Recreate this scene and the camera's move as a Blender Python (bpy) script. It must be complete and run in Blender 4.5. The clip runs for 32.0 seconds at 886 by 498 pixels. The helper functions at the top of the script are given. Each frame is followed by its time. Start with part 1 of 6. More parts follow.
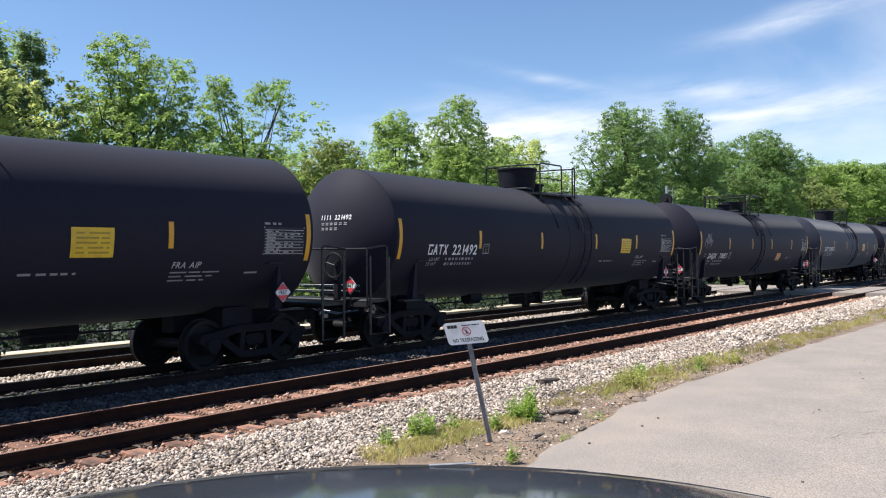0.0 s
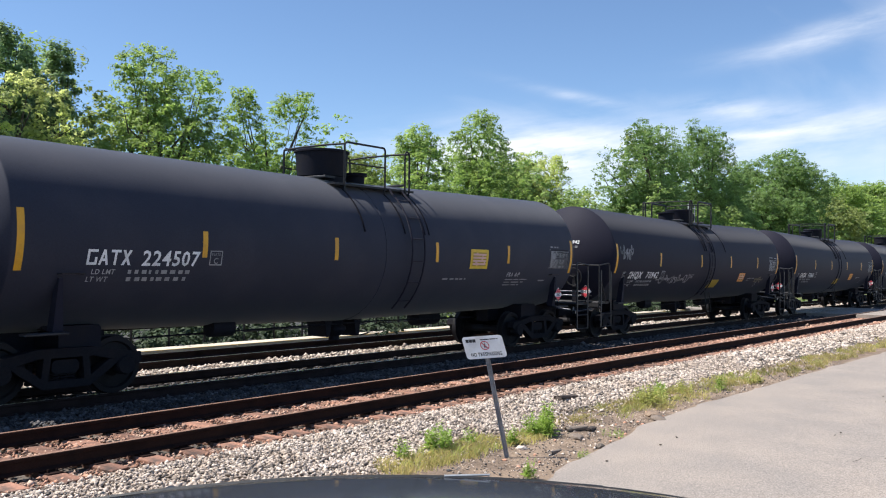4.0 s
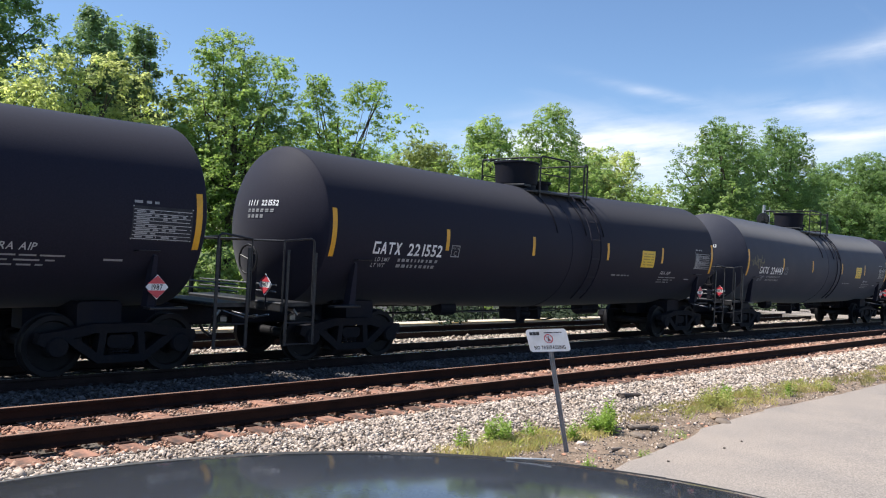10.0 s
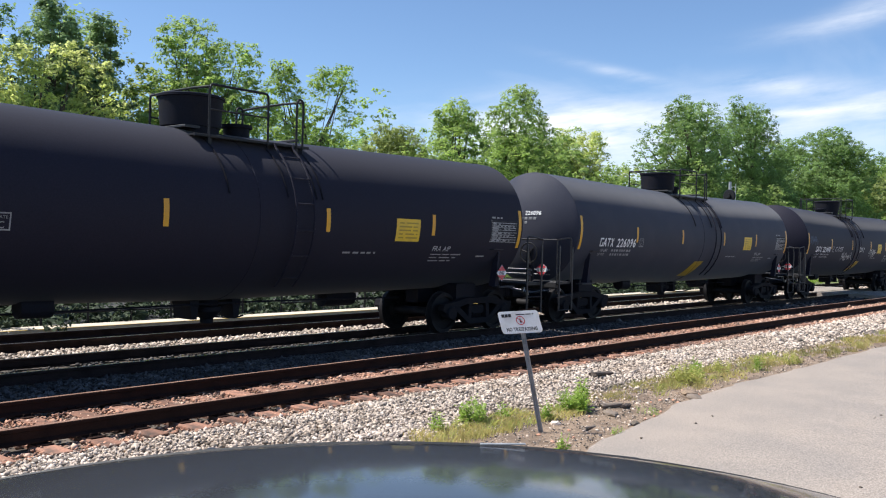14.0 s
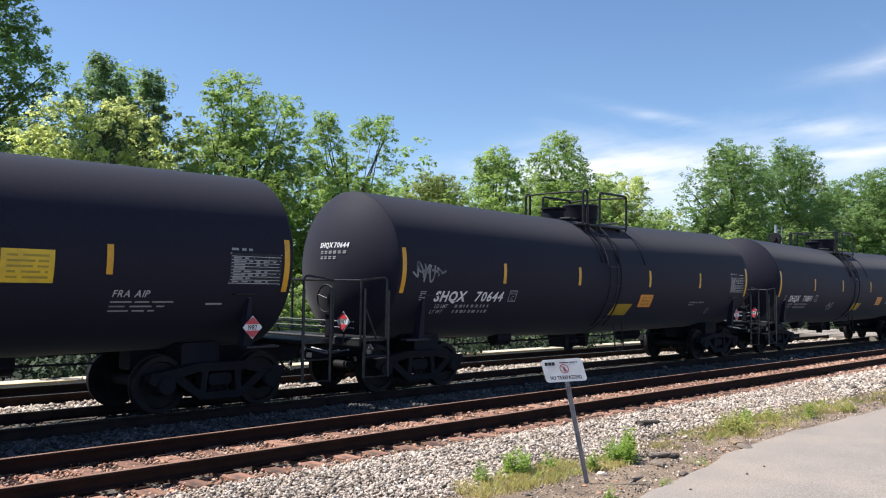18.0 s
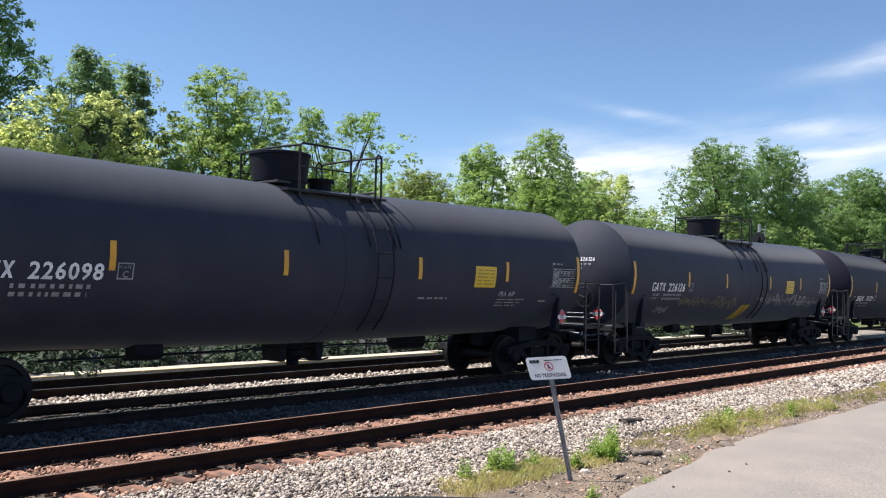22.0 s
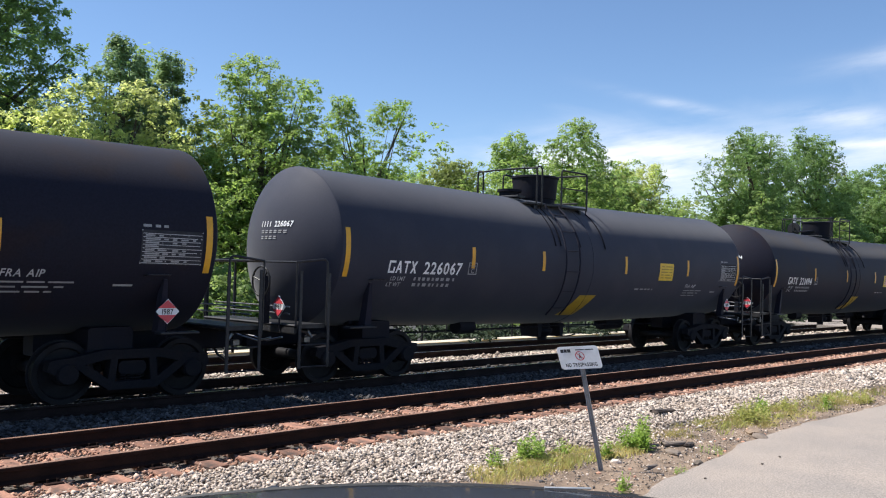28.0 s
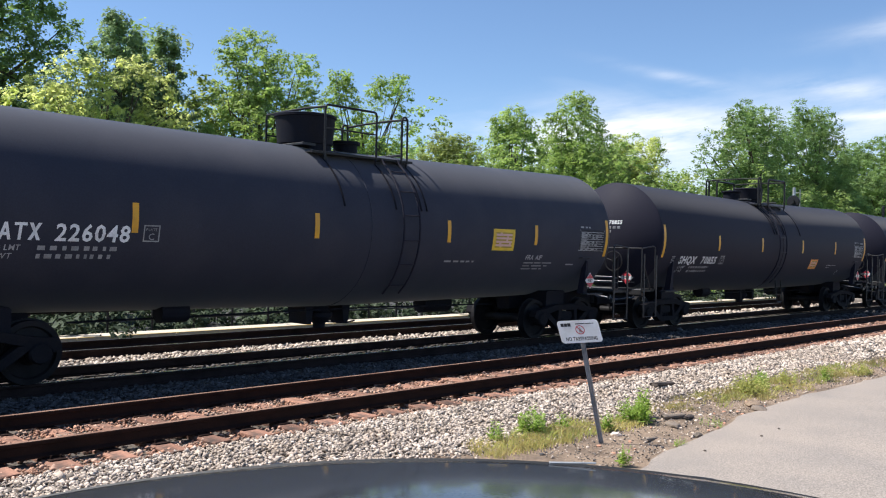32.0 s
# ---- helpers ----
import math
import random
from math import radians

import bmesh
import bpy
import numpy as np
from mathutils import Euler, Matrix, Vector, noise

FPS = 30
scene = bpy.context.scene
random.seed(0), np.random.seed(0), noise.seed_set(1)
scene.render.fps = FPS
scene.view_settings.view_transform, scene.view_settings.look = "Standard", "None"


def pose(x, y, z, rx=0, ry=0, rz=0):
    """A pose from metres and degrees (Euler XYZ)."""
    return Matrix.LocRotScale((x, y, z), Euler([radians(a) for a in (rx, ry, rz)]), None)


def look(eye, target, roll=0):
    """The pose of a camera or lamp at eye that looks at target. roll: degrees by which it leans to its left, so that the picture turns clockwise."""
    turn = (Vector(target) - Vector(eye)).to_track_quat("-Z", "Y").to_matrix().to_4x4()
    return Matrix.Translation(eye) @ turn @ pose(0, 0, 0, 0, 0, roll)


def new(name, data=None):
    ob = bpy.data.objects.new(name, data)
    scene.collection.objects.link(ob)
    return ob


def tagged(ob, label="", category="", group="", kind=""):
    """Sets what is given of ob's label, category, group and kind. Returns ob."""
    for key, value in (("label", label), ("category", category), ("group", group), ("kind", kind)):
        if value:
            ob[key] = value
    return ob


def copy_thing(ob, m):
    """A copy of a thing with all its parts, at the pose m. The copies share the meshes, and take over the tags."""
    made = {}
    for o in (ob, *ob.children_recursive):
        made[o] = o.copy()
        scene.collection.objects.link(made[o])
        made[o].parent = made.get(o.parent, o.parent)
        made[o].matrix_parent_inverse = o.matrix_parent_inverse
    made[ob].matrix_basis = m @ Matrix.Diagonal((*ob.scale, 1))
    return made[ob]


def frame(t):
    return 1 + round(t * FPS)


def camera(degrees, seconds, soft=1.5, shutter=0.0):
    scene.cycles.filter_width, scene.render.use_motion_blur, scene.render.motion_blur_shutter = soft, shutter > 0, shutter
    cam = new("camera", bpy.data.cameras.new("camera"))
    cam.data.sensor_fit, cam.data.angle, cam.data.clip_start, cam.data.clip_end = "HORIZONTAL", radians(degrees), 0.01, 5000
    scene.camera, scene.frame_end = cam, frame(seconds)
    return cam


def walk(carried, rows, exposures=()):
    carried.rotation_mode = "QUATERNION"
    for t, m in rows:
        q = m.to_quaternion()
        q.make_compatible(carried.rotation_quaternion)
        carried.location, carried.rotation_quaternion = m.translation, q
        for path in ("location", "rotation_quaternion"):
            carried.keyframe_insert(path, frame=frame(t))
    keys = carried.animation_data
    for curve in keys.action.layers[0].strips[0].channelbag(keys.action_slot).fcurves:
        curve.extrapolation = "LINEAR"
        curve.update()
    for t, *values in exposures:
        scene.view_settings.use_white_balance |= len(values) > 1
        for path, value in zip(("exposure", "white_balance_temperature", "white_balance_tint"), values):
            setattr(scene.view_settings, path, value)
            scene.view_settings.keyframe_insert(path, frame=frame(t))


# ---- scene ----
# ---- camera and its walk: hand-held beside a parked vehicle ----
cam = camera(53.42, 32.0, soft=1.1)
PATH = [
    (0, 0.006, -0.002, 2.021, -53.37, 0.39, 0.53), (0.5, 0.009, -0.000, 2.019, -53.32, 0.54, 0.79), (1, 0.012, -0.001, 2.022, -53.26, 0.44, 1.18),
    (1.5, 0.011, -0.001, 2.021, -53.14, 0.38, 1.19), (2, 0.009, -0.002, 2.019, -52.91, 0.48, 0.79), (2.5, 0.010, -0.002, 2.017, -52.53, 0.94, -0.00),
    (3, 0.006, -0.007, 2.014, -52.41, 1.24, -0.35), (3.5, 0.001, -0.010, 2.015, -52.32, 1.30, -0.45), (5.5, -0.001, -0.008, 2.008, -50.68, 1.15, -0.63),
    (6, -0.004, -0.008, 2.009, -50.36, 1.09, -0.69), (6.5, -0.004, -0.010, 2.008, -50.20, 1.03, -0.78), (7, -0.001, -0.005, 2.005, -49.99, 0.94, -0.90),
    (7.5, 0.005, -0.004, 2.002, -49.93, 0.86, -1.19), (8, 0.004, -0.003, 2.002, -49.85, 0.90, -1.44), (8.5, 0.002, -0.005, 2.001, -49.66, 0.88, -1.61),
    (9, 0.000, -0.005, 1.999, -49.20, 0.77, -1.79), (9.5, -0.003, -0.005, 1.998, -48.74, 0.63, -2.05), (10, -0.008, -0.006, 1.991, -47.80, 0.65, -2.80),
    (10.5, -0.007, 0.000, 1.988, -47.10, 0.18, -2.67), (11, -0.010, -0.001, 1.975, -47.06, -0.63, -1.90), (11.5, -0.015, -0.011, 1.977, -48.02, -1.06, -1.98),
    (12, -0.017, -0.014, 1.982, -49.55, -1.04, -2.02), (12.5, -0.018, -0.014, 1.983, -50.02, -1.06, -1.69), (13, -0.013, -0.014, 1.992, -50.26, -1.09, -2.02),
    (13.5, -0.006, -0.007, 1.991, -50.21, -0.94, -2.00), (14, -0.001, -0.004, 2.000, -49.71, -0.34, -1.35), (14.5, -0.001, 0.001, 2.001, -49.02, 0.28, -1.65),
    (16.5, -0.001, -0.001, 1.998, -46.25, 0.70, -1.62), (17, 0.001, 0.000, 2.005, -45.58, 1.37, -1.11), (17.5, -0.002, 0.001, 2.011, -45.82, 2.15, -0.96),
    (18, -0.001, -0.005, 2.019, -46.98, 2.64, -0.83), (18.5, 0.003, -0.011, 2.020, -48.16, 3.05, -0.61), (19, 0.001, -0.010, 2.015, -48.69, 2.84, -0.79),
    (19.5, -0.007, -0.003, 2.015, -48.53, 2.71, -0.82), (20, -0.008, 0.005, 2.019, -47.95, 2.78, -0.85), (20.5, -0.008, 0.004, 2.021, -47.53, 2.84, -0.94),
    (21, -0.006, -0.001, 2.020, -47.40, 2.87, -1.12), (21.5, -0.006, -0.005, 2.021, -47.76, 2.64, -1.17), (22, -0.006, -0.006, 2.020, -47.95, 2.48, -1.12),
    (22.5, -0.003, -0.006, 2.025, -48.03, 2.40, -0.97), (23, -0.002, -0.007, 2.021, -47.92, 2.40, -0.81), (23.5, -0.001, -0.006, 2.024, -47.93, 2.46, -1.05),
    (24, 0.002, -0.008, 2.018, -48.12, 2.55, -1.07), (24.5, 0.002, -0.006, 2.019, -48.25, 2.56, -0.91), (25, 0.004, -0.002, 2.020, -47.92, 2.60, -0.80),
    (25.5, 0.004, 0.005, 2.020, -47.33, 2.55, -0.80), (27.5, 0.002, 0.011, 2.019, -45.75, 2.39, -1.06), (28, 0.004, 0.018, 2.011, -45.99, 1.71, -1.57),
    (28.5, 0.009, 0.017, 2.014, -46.07, 0.97, -1.39), (29, 0.006, 0.017, 2.014, -45.89, 0.55, -1.19), (29.5, 0.006, 0.017, 2.012, -45.78, 0.35, -1.23),
    (30, 0.005, 0.023, 2.012, -45.79, 0.26, -1.42), (30.5, 0.009, 0.020, 2.008, -46.08, 0.24, -1.47), (31, 0.010, 0.021, 2.011, -46.36, 0.30, -1.34),
    (31.5, 0.009, 0.033, 2.009, -46.37, 0.20, -1.40), (32, 0.007, 0.034, 2.013, -46.04, 0.07, -1.23),
]
walk(cam, [(t, pose(x, y, z, 90 + p, r, w)) for t, x, y, z, w, p, r in PATH])

# ---- world, sun, exposure ----
SUN_DIR = Vector((-0.36, 0.44, 0.83)).normalized()      # towards the sun
SUN_EL = math.asin(SUN_DIR.z)
SUN_AZ = math.atan2(SUN_DIR.x, SUN_DIR.y)

world = bpy.data.worlds.new("sky")
scene.world = world
world.use_nodes = True
wn, wl = world.node_tree.nodes, world.node_tree.links
wn.clear()
w_out = wn.new("ShaderNodeOutputWorld")
w_bg = wn.new("ShaderNodeBackground")
w_bg.inputs["Strength"].default_value = 0.106
w_sky = wn.new("ShaderNodeTexSky")
w_sky.sky_type, w_sky.sun_disc = "NISHITA", False
w_sky.sun_elevation, w_sky.sun_rotation = SUN_EL, SUN_AZ
w_sky.air_density, w_sky.dust_density, w_sky.ozone_density = 0.85, 0.06, 5.0
w_tc = wn.new("ShaderNodeTexCoord")
w_sep = wn.new("ShaderNodeSeparateXYZ")
wl.new(w_tc.outputs["Generated"], w_sep.inputs[0])


def w_math(op, a, b):
    n = wn.new("ShaderNodeMath")
    n.operation = op
    for i, q in enumerate((a, b)):
        if isinstance(q, (int, float)):
            n.inputs[i].default_value = q
        elif q is not None:
            wl.new(q, n.inputs[i])
    return n.outputs[0]


# thin fair-weather clouds on a high flat layer
w_z = w_math("ADD", w_math("MAXIMUM", w_sep.outputs[2], 0.0), 0.10)
w_u = w_math("DIVIDE", w_sep.outputs[0], w_z)
w_v = w_math("DIVIDE", w_sep.outputs[1], w_z)
w_comb = wn.new("ShaderNodeCombineXYZ")
wl.new(w_math("MULTIPLY", w_math("ADD", w_u, w_math("MULTIPLY", w_v, 0.25)), 0.30), w_comb.inputs[0])
wl.new(w_math("MULTIPLY", w_v, 1.15), w_comb.inputs[1])
w_comb.inputs[2].default_value = 3.7
w_noise = wn.new("ShaderNodeTexNoise")
w_noise.inputs["Scale"].default_value = 0.75
w_noise.inputs["Detail"].default_value = 7.0
w_noise.inputs["Roughness"].default_value = 0.52
w_noise.inputs["Distortion"].default_value = 0.5
wl.new(w_comb.outputs[0], w_noise.inputs["Vector"])
w_ramp = wn.new("ShaderNodeValToRGB")
w_ramp.color_ramp.elements[0].position, w_ramp.color_ramp.elements[1].position = 0.56, 0.86
# cover thickens low down and towards the far end of the line
w_cov = w_math("ADD", w_math("MULTIPLY", w_math("SUBTRACT", w_sep.outputs[0], 0.85), 1.15), w_math("MULTIPLY", w_math("SUBTRACT", 0.24, w_sep.outputs[2]), 1.25))
wl.new(w_math("ADD", w_noise.outputs["Fac"], w_cov), w_ramp.inputs[0])
# single wisps: bearing and height in radians, slope, length, thickness, strength
w_az = w_math("ARCTAN2", w_sep.outputs[0], w_sep.outputs[1])
w_all = w_math("MULTIPLY", w_ramp.outputs[0], 0.42)
w_fib = wn.new("ShaderNodeTexNoise")
w_fib.inputs["Scale"].default_value, w_fib.inputs["Detail"].default_value, w_fib.inputs["Roughness"].default_value = 1.0, 6.0, 0.6
w_fv = wn.new("ShaderNodeCombineXYZ")
wl.new(w_math("MULTIPLY", w_az, 9.0), w_fv.inputs[0])
wl.new(w_math("ADD", w_math("MULTIPLY", w_sep.outputs[2], 46.0), w_math("MULTIPLY", w_az, -5.0)), w_fv.inputs[1])
wl.new(w_fv.outputs[0], w_fib.inputs["Vector"])
w_tex = w_math("MULTIPLY", w_math("MAXIMUM", w_math("SUBTRACT", w_fib.outputs["Fac"], 0.28), 0.0), 2.7)
for u0, v0, sl, su, sv, am in ((1.065, 0.190, -0.23, 0.070, 0.0060, 0.36), (1.05, 0.140, -0.04, 0.135, 0.024, 0.78), (0.93, 0.118, 0.0, 0.11, 0.026, 0.70), (1.235, 0.172, -0.10, 0.060, 0.0120, 0.62), (1.250, 0.146, 0.06, 0.045, 0.0045, 0.75),
                               (1.290, 0.232, 0.12, 0.085, 0.0100, 0.34), (1.345, 0.250, 0.16, 0.055, 0.0100, 0.50), (1.335, 0.150, 0.12, 0.09, 0.018, 0.62), (1.14, 0.115, 0.0, 0.25, 0.030, 0.45)):
    w_du = w_math("SUBTRACT", w_az, u0)
    w_dv = w_math("SUBTRACT", w_math("SUBTRACT", w_sep.outputs[2], v0), w_math("MULTIPLY", w_du, sl))
    w_q = w_math("ADD", w_math("POWER", w_math("ABSOLUTE", w_math("DIVIDE", w_du, su), None), 2.0), w_math("POWER", w_math("ABSOLUTE", w_math("DIVIDE", w_dv, sv), None), 2.0))
    w_all = w_math("ADD", w_all, w_math("MULTIPLY", w_math("MULTIPLY", w_math("POWER", 2.718, w_math("MULTIPLY", w_q, -1.0)), am), w_tex))
w_mix = wn.new("ShaderNodeMixRGB")
wl.new(w_math("MINIMUM", w_all, 0.96), w_mix.inputs[0])
wl.new(w_sky.outputs[0], w_mix.inputs[1])
w_mix.inputs[2].default_value = (6.5, 6.8, 7.4, 1)
wl.new(w_mix.outputs[0], w_bg.inputs["Color"])
wl.new(w_bg.outputs[0], w_out.inputs[0])

sun_data = bpy.data.lights.new("sun", "SUN")
sun_data.energy, sun_data.angle, sun_data.color = 5.0, radians(0.53), (1.0, 0.96, 0.90)
sun = new("sun", sun_data)
sun.matrix_world = look(SUN_DIR * 100, (0, 0, 0))
scene.view_settings.exposure = 0.62

# ---- materials ----


def mat(name, color, rough=0.6, metal=0.0, var=0.25, scale=6.0, fine=60.0, bump=0.15, second=None, coat=0.0,
        per_object=0.0, per_island=0.0, spec=0.5, sheen=0.0, patch=(0.45, 0.65), coords="Object", rough_var=0.1, coat_rough=0.02):
    """A procedural surface: a base colour broken up at two scales, a second colour in patches, fine relief."""
    m = bpy.data.materials.new(name)
    m.use_nodes = True
    n, l = m.node_tree.nodes, m.node_tree.links
    b = n["Principled BSDF"]
    tc = n.new("ShaderNodeTexCoord")
    big, small = n.new("ShaderNodeTexNoise"), n.new("ShaderNodeTexNoise")
    big.inputs["Scale"].default_value, big.inputs["Detail"].default_value = scale, 5
    small.inputs["Scale"].default_value, small.inputs["Detail"].default_value = fine, 3
    l.new(tc.outputs[coords], big.inputs["Vector"])
    l.new(tc.outputs[coords], small.inputs["Vector"])
    ramp = n.new("ShaderNodeValToRGB")
    ramp.color_ramp.elements[0].position, ramp.color_ramp.elements[1].position = patch
    l.new(big.outputs["Fac"], ramp.inputs[0])
    mix = n.new("ShaderNodeMixRGB")
    mix.inputs[1].default_value = (*color, 1)
    two = second if second else tuple(c * (1 - var) for c in color)
    mix.inputs[2].default_value = (*two, 1)
    l.new(ramp.outputs[0], mix.inputs[0])
    hsv = n.new("ShaderNodeHueSaturation")
    mr = n.new("ShaderNodeMapRange")
    mr.inputs[1].default_value, mr.inputs[2].default_value = 0.25, 0.75
    mr.inputs[3].default_value, mr.inputs[4].default_value = 1 - var * 0.6, 1 + var * 0.6
    l.new(small.outputs["Fac"], mr.inputs[0])
    val = mr.outputs[0]
    for amount, node, out in ((per_object, "ShaderNodeObjectInfo", "Random"), (per_island, "ShaderNodeNewGeometry", "Random Per Island")):
        if amount:
            r = n.new(node)
            m2, mul = n.new("ShaderNodeMapRange"), n.new("ShaderNodeMath")
            m2.inputs[3].default_value, m2.inputs[4].default_value = 1 - amount, 1 + amount
            l.new(r.outputs[out], m2.inputs[0])
            mul.operation = "MULTIPLY"
            l.new(val, mul.inputs[0])
            l.new(m2.outputs[0], mul.inputs[1])
            val = mul.outputs[0]
    l.new(val, hsv.inputs["Value"])
    l.new(mix.outputs[0], hsv.inputs["Color"])
    l.new(hsv.outputs[0], b.inputs["Base Color"])
    rr = n.new("ShaderNodeMapRange")
    rr.inputs[3].default_value, rr.inputs[4].default_value = max(0.02, rough - rough_var), min(1, rough + rough_var)
    l.new(small.outputs["Fac"], rr.inputs[0])
    l.new(rr.outputs[0], b.inputs["Roughness"])
    b.inputs["Metallic"].default_value = metal
    b.inputs["Specular IOR Level"].default_value = spec
    b.inputs["Coat Weight"].default_value = coat
    b.inputs["Coat Roughness"].default_value = coat_rough
    b.inputs["Sheen Weight"].default_value = sheen
    b.inputs["Sheen Roughness"].default_value = 0.45
    if bump:
        bp = n.new("ShaderNodeBump")
        bp.inputs["Strength"].default_value, bp.inputs["Distance"].default_value = bump, 0.02
        l.new(small.outputs["Fac"], bp.inputs["Height"])
        l.new(bp.outputs[0], b.inputs["Normal"])
    return m


def leaf_mat(name, a, b_col, per=0.35, through_light=0.30):
    """Leaves: two greens by island, a little light coming through."""
    m = bpy.data.materials.new(name)
    m.use_nodes = True
    n, l = m.node_tree.nodes, m.node_tree.links
    n.clear()
    out = n.new("ShaderNodeOutputMaterial")
    geo = n.new("ShaderNodeNewGeometry")
    mix = n.new("ShaderNodeMixRGB")
    mix.inputs[1].default_value, mix.inputs[2].default_value = (*a, 1), (*b_col, 1)
    l.new(geo.outputs["Random Per Island"], mix.inputs[0])
    tc, nz = n.new("ShaderNodeTexCoord"), n.new("ShaderNodeTexNoise")
    nz.inputs["Scale"].default_value, nz.inputs["Detail"].default_value = 0.45, 3
    l.new(tc.outputs["Object"], nz.inputs["Vector"])
    hsv, mr = n.new("ShaderNodeHueSaturation"), n.new("ShaderNodeMapRange")
    mr.inputs[1].default_value, mr.inputs[2].default_value = 0.3, 0.7
    mr.inputs[3].default_value, mr.inputs[4].default_value = 1 - per, 1 + per
    l.new(nz.outputs["Fac"], mr.inputs[0])
    l.new(mr.outputs[0], hsv.inputs["Value"])
    l.new(mix.outputs[0], hsv.inputs["Color"])
    d, t, g, ms, ad = (n.new("ShaderNodeBsdfDiffuse"), n.new("ShaderNodeBsdfTranslucent"), n.new("ShaderNodeBsdfGlossy"),
                       n.new("ShaderNodeMixShader"), n.new("ShaderNodeMixShader"))
    g.inputs["Roughness"].default_value = 0.65
    g.inputs["Color"].default_value = (0.8, 0.85, 0.8, 1)
    l.new(hsv.outputs[0], d.inputs[0])
    hs2 = n.new("ShaderNodeHueSaturation")
    hs2.inputs["Hue"].default_value, hs2.inputs["Value"].default_value = 0.495, 2.2
    l.new(hsv.outputs[0], hs2.inputs["Color"])
    l.new(hs2.outputs[0], t.inputs[0])
    ms.inputs[0].default_value = through_light
    l.new(d.outputs[0], ms.inputs[1])
    l.new(t.outputs[0], ms.inputs[2])
    ad.inputs[0].default_value = 0.03
    l.new(ms.outputs[0], ad.inputs[1])
    l.new(g.outputs[0], ad.inputs[2])
    l.new(ad.outputs[0], out.inputs[0])
    return m


